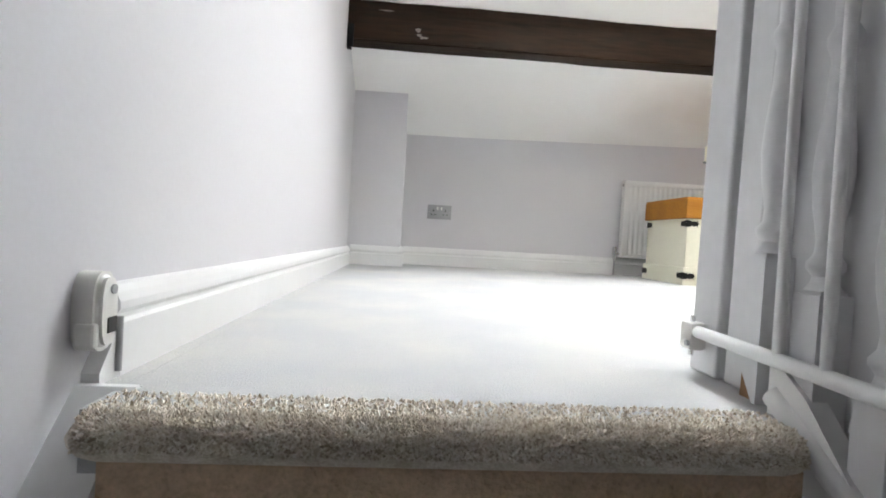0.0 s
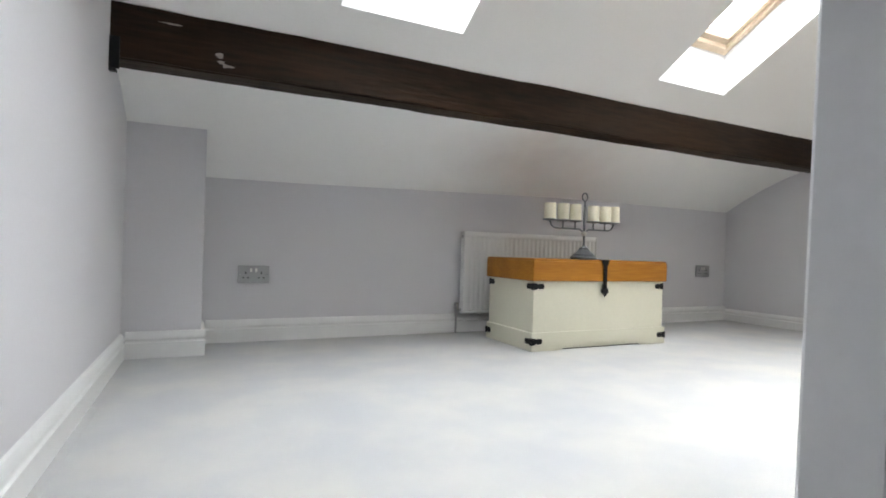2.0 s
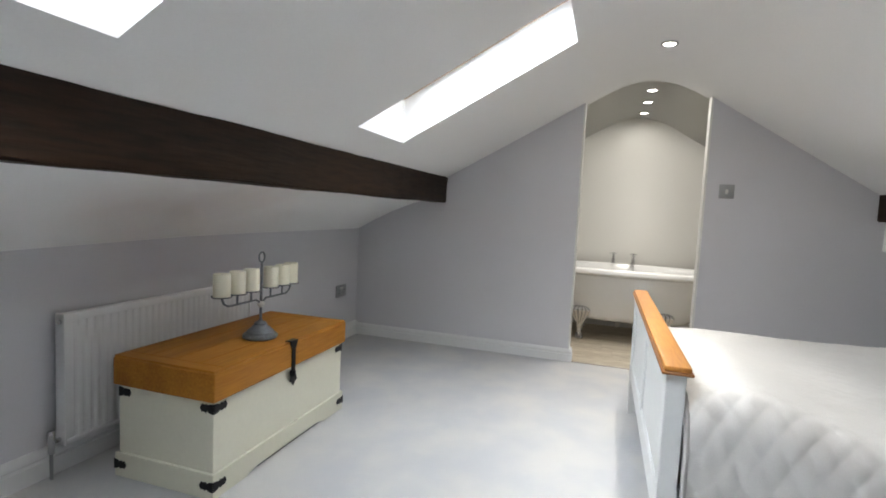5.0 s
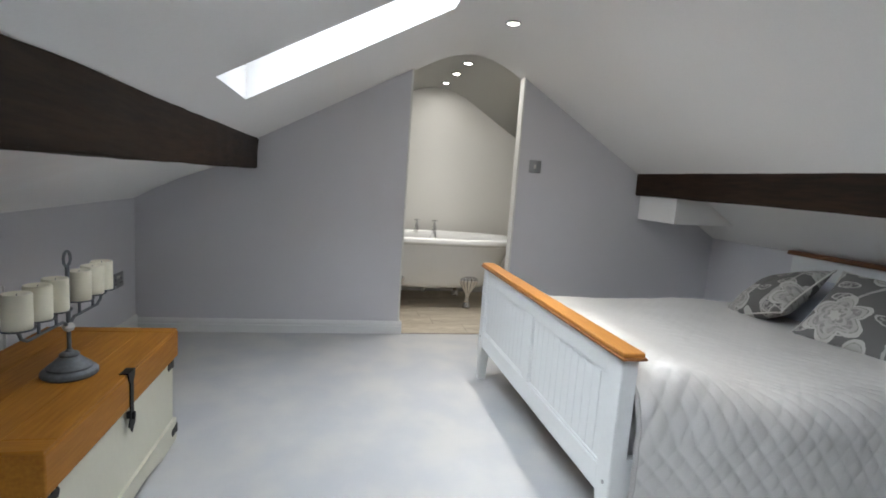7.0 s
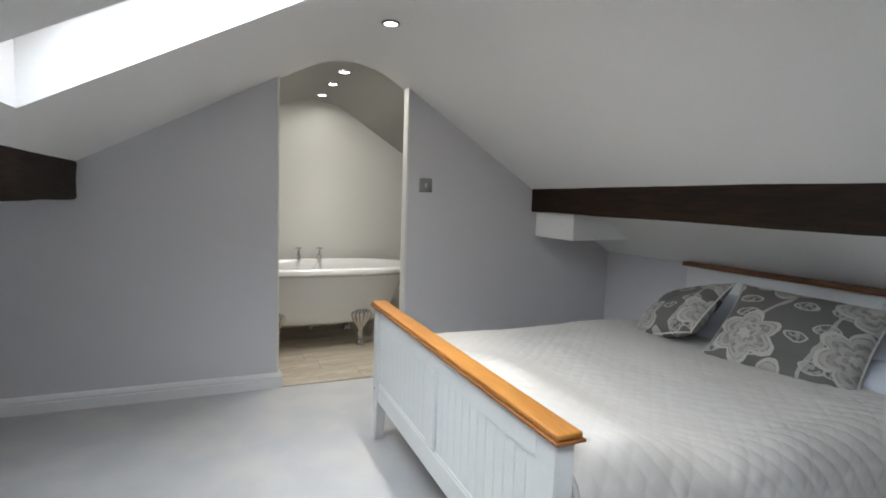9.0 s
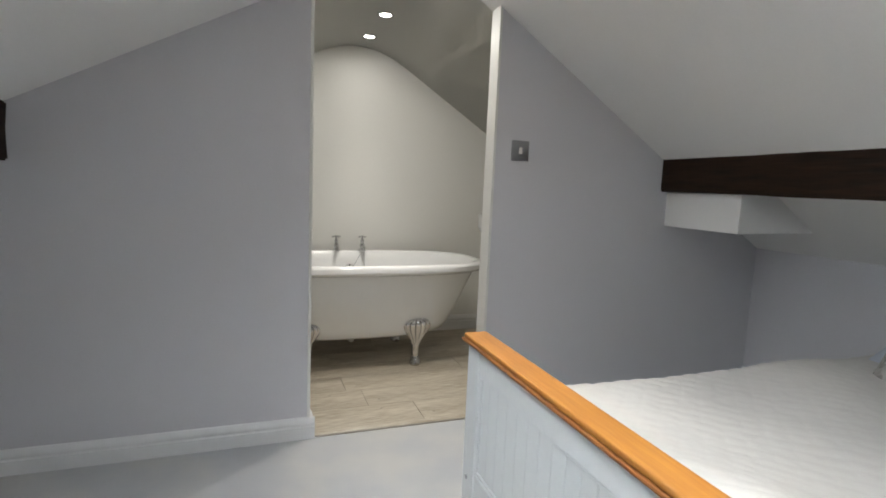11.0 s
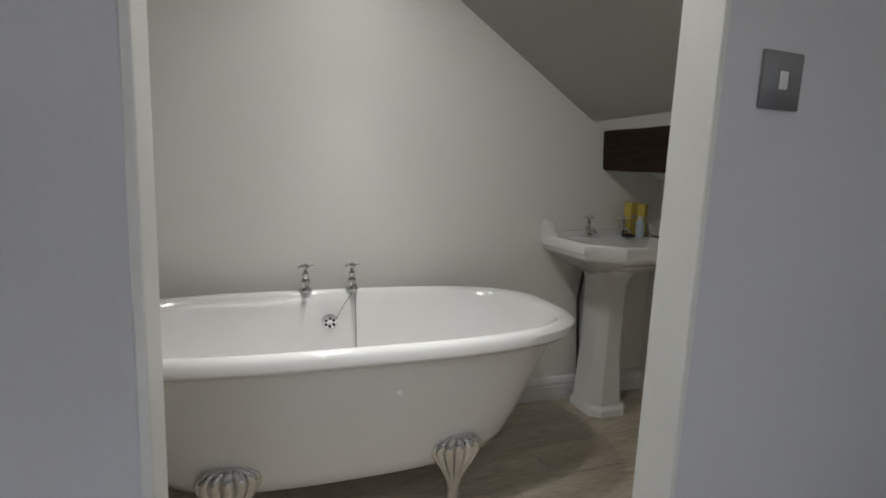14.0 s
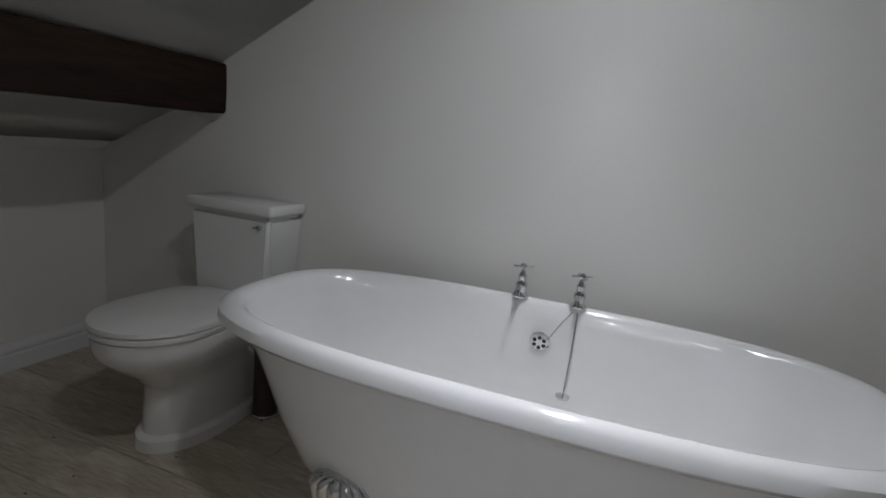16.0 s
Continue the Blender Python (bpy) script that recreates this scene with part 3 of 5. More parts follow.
for x in (1.72, 2.36, 3.0):
    downlight(x, SPOT_W, SPILL_W, 56, 155)
for x, watts, spill, cone in ((4.0, BATH_SPOT_W, 5.4, 62), (4.39, BATH_SPOT_W, 2.8, 62), (4.82, BATH_SPOT_W * 0.6, 0.5, 52)):
    downlight(x, watts, spill, cone, 174)


# ---- stairs ----
RISE, GOING, SL, SR = 0.21, 0.17, WX + 0.058, PX - 0.022
stair = thing("staircase", (0, NOSE, 0), "steep narrow carpeted staircase with a brown riser", "staircase")


def nosing(z, y0, depth, left=SL):
    """A carpeted tread with a full round nose; y0 is its front."""
    pts = [(y0 + depth, z), (y0 + 0.03, z)]
    for i in range(9):
        a = math.pi / 2 + math.pi * i / 8
        pts.append((y0 + 0.025 + 0.0215 * math.cos(a), z - 0.0215 + 0.0215 * math.sin(a)))
    pts += [(y0 + depth, z - 0.043)]
    mid = sum(p[1] for p in pts) / len(pts)
    rings = []
    for x, k in ((left, 0.25), (left + 0.004, 0.62), (left + 0.012, 0.9), (left + 0.024, 1.0), (SR - 0.024, 1.0), (SR - 0.012, 0.9), (SR - 0.004, 0.62), (SR, 0.25)):
        rings.append([(x, y0 + depth + (p[0] - y0 - depth) * (0.45 + 0.55 * k), mid + (p[1] - mid) * k) for p in pts])
    return loft(rings)


for i in range(7):
    z, y = -RISE * i, -GOING * i
    if i:
        part("tread", nosing(z, y - 0.025, GOING + 0.05), CARPET, stair, "pale carpeted tread", True)
    else:
        part("tread", nosing(z - 0.001, y - 0.025, 0.024, WX + 0.036), TUFT, stair, "thick cream carpet rolled over the top nosing", True)
    part("riser", box(SL, SR, y - 0.004, y + 0.03, z - RISE + 0.002, z - 0.040), RISER, stair, "brown woven riser")
for xa, xb, pts in ((WX, SL, [(0.066, 0.003), (0.066, -0.12), (-1.2, -1.9), (-1.2, -1.36), (-0.011, -0.068), (0.057, 0.003)]),
                    (WX, WX + 0.018, [(0.102, 0.062), (0.102, 0.0005), (0.067, 0.0005), (0.0665, 0.012), (0.094, 0.05)]),
                    (SR, PX, [(0.05, 0.0), (0.05, -0.12), (-1.2, -1.72), (-1.2, -1.22), (-0.065, -0.04), (0.0, 0.03), (0.03, 0.05), (0.05, 0.05)])):
    part("string", prism(pts, "x", xa, xb), GLOSS, stair, "white gloss stair string")
part("base_rail", tube([(0.44, 0.046, 0.020), (0.44, -0.057, -0.046), (0.44, -1.15, -1.18)], 0.015, 12), GLOSS, stair, "white rounded baluster rail", True)
tufts = bmesh.new()
rng = random.Random(4)
for i in range(20000):
    u = rng.random()
    x = rng.uniform(WX + 0.046, SR - 0.010)
    a = rng.uniform(0, 1)
    if a < 0.72:
        nx = a / 0.72 * 0.56 * math.pi
        y, z = -0.0215 * math.sin(nx), -0.0238 + 0.0215 * math.cos(nx)
        nrm = Vector((0, -math.sin(nx), math.cos(nx)))
    else:
        y, z, nrm = rng.random() ** 2 * 0.055 - 0.004, -0.0006, Vector((0, 0, 1))
    c = Vector((x, y, z))
    tip = c + (nrm + Vector((rng.uniform(-.6, .6), rng.uniform(-.6, .6), rng.uniform(-.2, .3)))) * rng.uniform(0.002, 0.0042)
    s = rng.uniform(0.0018, 0.0032)
    t1 = Vector((1, 0, 0))
    t2 = nrm.cross(t1)
    ang = rng.uniform(0, 6.28)
    base = [tufts.verts.new(c + (t1 * math.cos(ang + k * 2.094) + t2 * math.sin(ang + k * 2.094)) * s) for k in range(3)]
    top = tufts.verts.new(tip)
    for k in range(3):
        tufts.faces.new((base[k], base[(k + 1) % 3], top))
pile = tagged(obj("carpet_pile", tufts, YARN, False, (0, NOSE, 0.0)), "loose mottled beige wool tufts of the carpet edge", "carpet pile", kind="stuff")

# stairwell enclosure
structure("floor_stairwell", box(WX, PX, -2.4, NOSE, -2.25, -2.15), CARPET, "carpeted floor at the foot of the stairs", "floor")
structure("wall_stairwell_end", box(WX - 0.12, PX + 0.1, -2.5, -2.4, -2.2, 0.2), WALL, "grey painted wall at the foot of the stairs", "wall")
structure("wall_stairwell_side", box(PX, PX + 0.08, -2.4, NOSE - 0.4, -2.2, -0.222), WALL, "grey painted stairwell wall", "wall")


def baluster(zt):
    """A turned spindle on a square foot, zt its foot's top; stands about its own axis."""
    b = prism([(-0.017, zt), (0.017, zt), (0.017, zt - 0.125), (-0.012, zt - 0.172), (-0.017, zt - 0.185)], "x", -0.018, 0.018)
    bmesh.ops.bevel(b, geom=[e for e in b.edges if min(v.co.z for v in e.verts) > zt - 0.01], offset=0.004, segments=2, affect="EDGES")
    prof = [(0.017, 0.0), (0.012, 0.008), (0.011, 0.014), (0.017, 0.022), (0.017, 0.028), (0.011, 0.036), (0.010, 0.05), (0.0155, 0.085), (0.018, 0.115), (0.0165, 0.145),
            (0.012, 0.19), (0.0105, 0.23), (0.015, 0.245), (0.015, 0.252), (0.010, 0.262), (0.012, 0.34), (0.0155, 0.46), (0.013, 0.56), (0.010, 0.62), (0.017, 0.64)]
    join(b, lathe([(r, zt + z) for r, z in prof], 14))
    return box(-0.018, 0.018, -0.019, 0.019, zt + 0.64, zt + 0.80, 0.004, bm=b)


def partition():
    """White boarded screen beside the stairs, rising to the slope: a newel at its end, then turned balusters."""
    y1 = 0.606
    ys = sorted({-2.4, y1, *[y for y, z in PROFILE if -2.4 < y < y1]})
    body = prism([(y, ceil_z(y) + 0.05) for y in ys] + [(y1, 0.0), (NOSE, 0.0), (NOSE, -0.22), (-2.4, -0.22)], "x", PX + 0.02, PX + 0.08)
    wall = structure("wall_partition", body, PARTITION, "white painted boarded partition with turned balusters beside the stairs", "wall")
    part("newel", box(PX, PX + 0.0195, 0.550, 0.610, 0.0, ceil_z(0.5) - 0.01, 0.004), PARTITION, wall)
    part("board", box(PX + 0.004, PX + 0.0195, 0.488, 0.538, 0.0, ceil_z(0.45) - 0.01, 0.004), PARTITION, wall)
    for k in range(11):
        y, zt = 0.466 - 0.078 * k, 0.171 - 0.035 * min(k, 1) - 0.08 * max(0, k - 1)
        spindle = part("baluster", baluster(zt), PARTITION, wall, "", True)
        spindle.location = (PX + 0.001, y, 0)
    for ob in (wall, *wall.children):
        for v in ob.data.vertices:
            v.co.y -= 0.022 * max(0.0, v.co.z - 0.05)
    part("offcut", prism([(0.485, -0.01), (0.447, -0.01), (0.482, 0.045)], "x", PX - 0.010, PX + 0.004), RAWWOOD, wall, "bare brown timber wedge")
    return wall


partition()


def stair_gate():
    """A safety gate swung open against the partition."""
    a, b = Vector((PX - 0.004, 0.578, 0.0)), Vector((PX - 0.045, -0.02, 0.0))
    g = thing("stair_gate", (a.x, a.y, 0.0), "white metal stair safety gate swung open against the partition", "stair gate")
    d = b - a
    z0, z1 = 0.06, 0.80
    off = Vector((-0.012, 0, 0))

    def p(u, z):
        return d * u + off + Vector((0, 0, z))
    part("bottom_rail", tube([p(0, z0), p(0.5, z0), p(1, z0)], 0.0085, 12), GLOSS, g, "", True)
    part("top_rail", tube([p(0.30, z1), p(0.6, z1), p(1, z1)], 0.0085, 12), GLOSS, g, "", True)
    for u in (0.29, 0.40, 0.515, 0.63, 0.745, 0.86, 0.98):
        part("upright", tube([p(u, z0), p(u, z1)], 0.0055, 10), GLOSS, g, "", True)
    hb = box(-0.024, 0.0, -0.014, 0.014, 0.034, 0.072, 0.005)
    part("hinge", hb, PLASTIC, g, "white plastic hinge bracket", True)
    part("pin", tube([(-0.014, 0.0, 0.026), (-0.014, 0.0, 0.080)], 0.0035), CHROME, g, "chrome hinge pin", True)
    part("screw", tube([(-0.027, -0.008, 0.044), (-0.023, -0.008, 0.044)], 0.004), STEEL, g, "", True)
    return g


stair_gate()


def gate_latch():
    """The wall-mounted catch that the gate closes into."""
    t = thing("gate_latch", (WX, 0.438, 0.036), "white plastic stair gate catch screwed to the wall", "gate latch")
    out = []
    for k in range(24):
        a = 2 * math.pi * k / 24
        c, s = math.cos(a), math.sin(a)
        out.append((0.019 * math.copysign(abs(c) ** 0.7, c), 0.040 + 0.040 * math.copysign(abs(s) ** 0.7, s)))
    b = prism(out, "x", 0.0, 0.026)
    bmesh.ops.bevel(b, geom=[e for e in b.edges if all(v.co.x > 0.024 for v in e.verts)], offset=0.006, segments=3, affect="EDGES")
    part("body", b, PLASTIC, t, "", True)
    part("slot", box(0.025, 0.0272, -0.004, 0.012, 0.018, 0.034, 0.001), BLACKP, t, "dark catch slot")
    part("screw", tube([(0.025, 0.004, 0.062), (0.028, 0.004, 0.062)], 0.005), STEEL, t, "", True)
    part("lug", box(0.004, 0.024, -0.022, -0.012, 0.006, 0.03, 0.003), PLASTIC, t)
    part("rod", tube([(0.02, 0.03, 0.03), (0.02, 0.03, -0.028)], 0.0035), STEEL, t, "thin grey steel rod", True)
    return t


gate_latch()

# beam bracket on the side wall
brk = thing("beam_bracket", (WX, 2.285, 1.07), "small black iron bracket under the purlin end", "bracket")
part("plate", box(0.0, 0.03, -0.006, 0.0, -0.045, 0.06, 0.002), IRON, brk)
part("foot", box(0.0, 0.022, -0.004, 0.02, -0.052, -0.045, 0.002), IRON, brk)


# ---- sockets and switch ----
def wall_plate(name, loc, turn, w, h, label, cat, kind):
    """A metal plate in the x-z plane facing -y, turned about z."""
    t = thing(name, loc, label, cat, "", turn)
    part("plate", box(-w / 2, w / 2, -0.006, 0.0, -h / 2, h / 2, 0.0025), STEEL, t, "", True)
    if kind == "switch":
        part("rocker", box(-0.008, 0.008, -0.010, -0.006, -0.014, 0.014, 0.002), PLASTIC, t, "white rocker")
        return t
    for sx in ((-0.036, 0.036) if kind == "double" else (0.0,)):
        for px, pz, pw, ph in ((0, 0.008, 0.006, 0.011), (-0.011, -0.016, 0.009, 0.005), (0.011, -0.016, 0.009, 0.005)):
            part("pin_hole", box(sx + px - pw / 2, sx + px + pw / 2, -0.0072, -0.006, pz - ph / 2, pz + ph / 2), BLACKP, t)
        off = 0.024 if sx <= 0 and kind == "double" else (-0.024 if kind == "double" else 0.024)
        part("rocker", box(sx + off - 0.005, sx + off + 0.005, -0.010, -0.006, 0.012, 0.03, 0.001), PLASTIC, t, "white rocker")
    for sx in (-w / 2 + 0.012, w / 2 - 0.012):
        part("screw", tube([(sx, -0.0075, 0), (sx, -0.006, 0)], 0.0032), CHROME, t, "", True)
    return t


wall_plate("double_socket", (0.235, NY, 0.327), 0, 0.146, 0.086, "brushed steel double power socket on the low wall", "power socket", "double")
wall_plate("double_socket", (3.435, NY, 0.375), 0, 0.146, 0.088, "brushed steel double power socket near the room corner", "power socket", "double")
wall_plate("light_switch", (EX, 0.453, 1.213), -90, 0.086, 0.088, "brushed steel single light switch beside the opening", "light switch", "switch")


# ---- radiator ----
def radiator(x0, x1, z0, z1):
    t = thing("radiator", (x0, NY - 0.02, z0), "white steel panel radiator on the low wall", "radiator")
    w, h = x1 - x0, z1 - z0
    pts = []
    n = int(w / 0.0333)
    for i in range(n):
        x = 0.03 + (w - 0.06) * i / n
        s = (w - 0.06) / n
        pts += [(x, -0.040), (x + s * 0.30, -0.040), (x + s * 0.5, -0.0362), (x + s * 0.8, -0.0362)]
    poly = [(0.004, -0.02), (0.004, -0.04)] + pts + [(w - 0.03, -0.040), (w - 0.004, -0.04), (w - 0.004, -0.02)]
    part("panel", prism(poly, "z", 0.018, h - 0.03), GLOSS, t)
    part("seam", box(0, w, -0.046, -0.016, h - 0.032, h, 0.006), GLOSS, t, "", True)
    part("seam", box(0, w, -0.044, -0.016, 0.0, 0.02, 0.006), GLOSS, t, "", True)
    for xa in (0.0, w - 0.008):
        part("side_cover", box(xa, xa + 0.008, -0.05, -0.004, 0.0, h, 0.003), GLOSS, t, "", True)
    for xa in (0.12, w - 0.16):
        part("wall_bracket", box(xa, xa + 0.04, -0.017, 0.0195, 0.05, h - 0.05), STEEL, t)
    part("valve", lathe([(0.001, -0.03), (0.010, -0.03), (0.011, 0.0), (0.014, 0.004), (0.014, 0.045), (0.011, 0.052), (0.001, 0.053)], 16, (-0.03, -0.024, 0.012)),
         CHROME, t, "chrome radiator valve", True)
    part("tail", tube([(-0.03, -0.024, 0.022), (0.004, -0.024, 0.022)], 0.008), CHROME, t, "", True)
    part("pipe", tube([(-0.03, -0.024, 0.0), (-0.03, -0.024, -z0 + 0.001)], 0.0055), STEEL, t, "", True)
    part("bleed_plug", tube([(-0.006, -0.03, h - 0.03), (0.004, -0.03, h - 0.03)], 0.009), CHROME, t, "", True)
    return t


radiator(1.362, 2.34, 0.112, 0.588)


# ---- chest ----
def chest():
    x0, x1, y0, y1 = 1.432, 2.318, 2.350, 2.792
    w, d = x1 - x0, y1 - y0
    t = thing("blanket_chest", (x0, y0, 0), "cream painted blanket chest with honey pine lid and black iron fittings", "chest")
    part("body", box(0.014, w - 0.014, 0.014, d - 0.014, 0.006, 0.338, 0.003), CREAM, t)
    # plinth with an arched cut in front
    n = 16
    arch = [(0.006, 0.001), (0.17, 0.001)] + [(0.17 + (w - 0.34) * i / n, 0.001 + 0.030 * math.sin(math.pi * i / n) ** 0.7) for i in range(1, n)] + \
        [(w - 0.17, 0.001), (w - 0.006, 0.001), (w - 0.006, 0.082), (w - 0.008, 0.09), (0.008, 0.09), (0.006, 0.082)]
    part("plinth", prism(arch, "y", 0.004, 0.016), CREAM, t)
    for xa, xb in ((0.003, 0.0155), (w - 0.0155, w - 0.003)):
        part("plinth", box(xa, xb, 0.0045, d - 0.005, 0.001, 0.09, 0.003), CREAM, t)
    # thin black sheet that paints in the shade behind the arched cut
    part("shadow_gap", box(0.02, w - 0.02, 0.017, 0.02, 0.002, 0.05), BLACKP, t, "black sheet standing for the shade under the arch")
    # lid: frame and boards
    part("lid", box(0, w, 0, d, 0.338, 0.437, 0.004), CHESTPINE, t, "honey waxed pine lid")
    for k in range(4):
        ya = 0.004 + (d - 0.008) * k / 4
        part("lid_board", box(0.055, w - 0.055, ya + 0.0005, ya + (d - 0.008) / 4 - 0.0005, 0.436, 0.446, 0.002), CHESTPINE, t)
    for xa, xb in ((0.003, 0.0545), (w - 0.0545, w - 0.003)):
        b = box(-(d - 0.008) / 2, (d - 0.008) / 2, -(xb - xa) / 2, (xb - xa) / 2, 0.436, 0.446, 0.002)
        ob = part("lid_board", b, CHESTPINE, t)
        ob.matrix_basis = pose((xa + xb) / 2, d / 2, 0, 0, 0, 90)

    def strap(length, h, dirx):
        """A wrought strap outline with a spear end, along +u."""
        pts = [(0, -h / 2), (length * 0.3, -h * 0.42), (length * 0.42, -h * 0.25), (length * 0.55, -h * 0.42), (length * 0.75, -h * 0.30), (length * 0.86, -h * 0.40),
               (length, 0)]
        full = pts + [(u, -v) for u, v in pts[-2::-1]]
        return [(u * dirx, v) for u, v in full]
    for zc in (0.312, 0.048):
        for cx, sx in ((0.014 if zc > .2 else 0.003, 1), (w - (0.014 if zc > .2 else 0.003), -1)):
            fy = 0.014 if zc > .2 else 0.004
            b = prism([(cx + u, zc + v) for u, v in strap(0.062, 0.036, sx)], "y", fy - 0.003, fy - 0.0002)
            side = prism([(fy + abs(u), zc + v) for u, v in strap(0.055, 0.036, 1)], "x", cx - 0.003 if sx > 0 else cx, cx if sx > 0 else cx + 0.003)
            part("corner_strap", join(b, side), IRON, t, "black iron corner strap")
            side2 = prism([(d - fy - abs(u), zc + v) for u, v in strap(0.055, 0.036, 1)], "x", cx - 0.003 if sx > 0 else cx, cx if sx > 0 else cx + 0.003)
            part("corner_strap", side2, IRON, t)
    # hasp
    mx = w * 0.5
    hp = [(mx - 0.026, 0.449), (mx - 0.022, 0.432), (mx - 0.012, 0.415), (mx - 0.012, 0.31), (mx - 0.02, 0.296), (mx - 0.024, 0.282), (mx - 0.012, 0.274),
          (mx, 0.258), (mx + 0.012, 0.274), (mx + 0.024, 0.282), (mx + 0.02, 0.296), (mx + 0.012, 0.31), (mx + 0.012, 0.415), (mx + 0.022, 0.432), (mx + 0.026, 0.449)]
    part("hasp", prism(hp, "y", -0.004, -0.0005), IRON, t, "black iron hasp with an arrow end")
    part("hasp_fold", box(mx - 0.026, mx + 0.026, -0.004, 0.022, 0.4465, 0.4495, 0.001), IRON, t)
    part("staple", box(mx - 0.006, mx + 0.006, -0.012, 0.012, 0.300, 0.322, 0.002), IRON, t)
    return t


chest()

# ---- candelabra and candles ----
CX, CY, CZ = 1.862, 2.503, 0.446


def candelabra():
    t = thing("candelabra", (CX, CY, CZ), "grey metal six-cup candelabra with a ring finial on the chest lid", "candle holder")
    part("base", lathe([(0.001, 0.0), (0.066, 0.0), (0.070, 0.004), (0.070, 0.012), (0.066, 0.017), (0.058, 0.019), (0.055, 0.022), (0.056, 0.026), (0.052, 0.031), (0.040, 0.040),
                        (0.030, 0.050), (0.024, 0.056), (0.025, 0.061), (0.020, 0.066), (0.011, 0.069), (0.008, 0.075)], 36), ZINC, t, "", True)
    part("stem", tube([(0, 0, 0.06), (0, 0, 0.16), (0, 0, 0.315)], 0.0055), ZINC, t, "", True)
    ring = [(0.018 * math.sin(2 * math.pi * k / 20), 0, 0.336 + 0.021 * math.cos(2 * math.pi * k / 20)) for k in range(20)]
    part("ring_finial", tube(ring, 0.004, 8, True), ZINC, t, "", True)
    part("knot", lathe([(0.002, 0.126), (0.011, 0.130), (0.016, 0.140), (0.012, 0.149), (0.002, 0.155)], 14), PLASTIC, t, "pale wound cord", True)
    cups = (-0.228, -0.143, -0.062, 0.062, 0.143, 0.206)
    zb, zt = 0.162, 0.204
    for sgn in (-1, 1):
        end = abs(cups[0] if sgn < 0 else cups[-1])
        arc = [(0, 0, zb - 0.02)] + [(sgn * u, 0, zb) for u in (0.03, 0.08, 0.14, end - 0.035)] + [(sgn * (end - 0.012), 0, zb + 0.012), (sgn * end, 0, zb + 0.036)]
        part("arm", tube(arc, 0.0042, 8), ZINC, t, "", True)
    for c in cups:
        part("cup", lathe([(0.001, zt - 0.006), (0.014, zt - 0.006), (0.036, zt - 0.002), (0.038, zt + 0.003), (0.034, zt), (0.001, zt)], 20, (c, 0, 0)), ZINC, t, "", True)
        if abs(c) < 0.2:
            part("post", tube([(c, 0, zb), (c, 0, zt - 0.004)], 0.004, 8), ZINC, t, "", True)
    return t, cups, zt


_, CUPS, CUPZ = candelabra()
for i, c in enumerate(CUPS):
    h = (0.087, 0.089, 0.090, 0.088, 0.089, 0.091)[i]
    k = thing("candle", (CX + c, CY, CZ + CUPZ), "ivory pillar candle standing in the candelabra", "candle", "candles on the candelabra")
    part("wax", lathe([(0.001, 0), (0.030, 0), (0.031, 0.003), (0.031, h - 0.004), (0.029, h), (0.022, h - 0.001), (0.016, h - 0.006), (0.001, h - 0.008)], 28), WAX, k, "", True)
    part("wick", tube([(0, 0, h - 0.008), (0.001, 0, h - 0.005), (0.002, 0, h - 0.002)], 0.0009, 6), BLACKP, k, "short dark wick")


# ---- bed ----
BX0, BX1, FY, HY = 1.500, 2.910, 0.964, -0.985


def leg_shape(xa, xb, inner):
    """A post that tapers below the rail."""
    rings = []
    for z, k in ((0.001, 0.55), (0.205, 1.0), (0.6235, 1.0)):
        wv = (xb - xa) * k
        x0, x1 = (xa, xa + wv) if inner > 0 else (xb - wv, xb)
        dy = 0.024 * (0.6 + 0.4 * k)
        rings.append([(x0, -dy, z), (x1, -dy, z), (x1, dy, z), (x0, dy, z)])
    b = loft(rings)
    bmesh.ops.bevel(b, geom=[e for e in b.edges if abs(e.verts[0].co.z - e.verts[1].co.z) > 0.1], offset=0.003, segments=2, affect="EDGES")
    return b


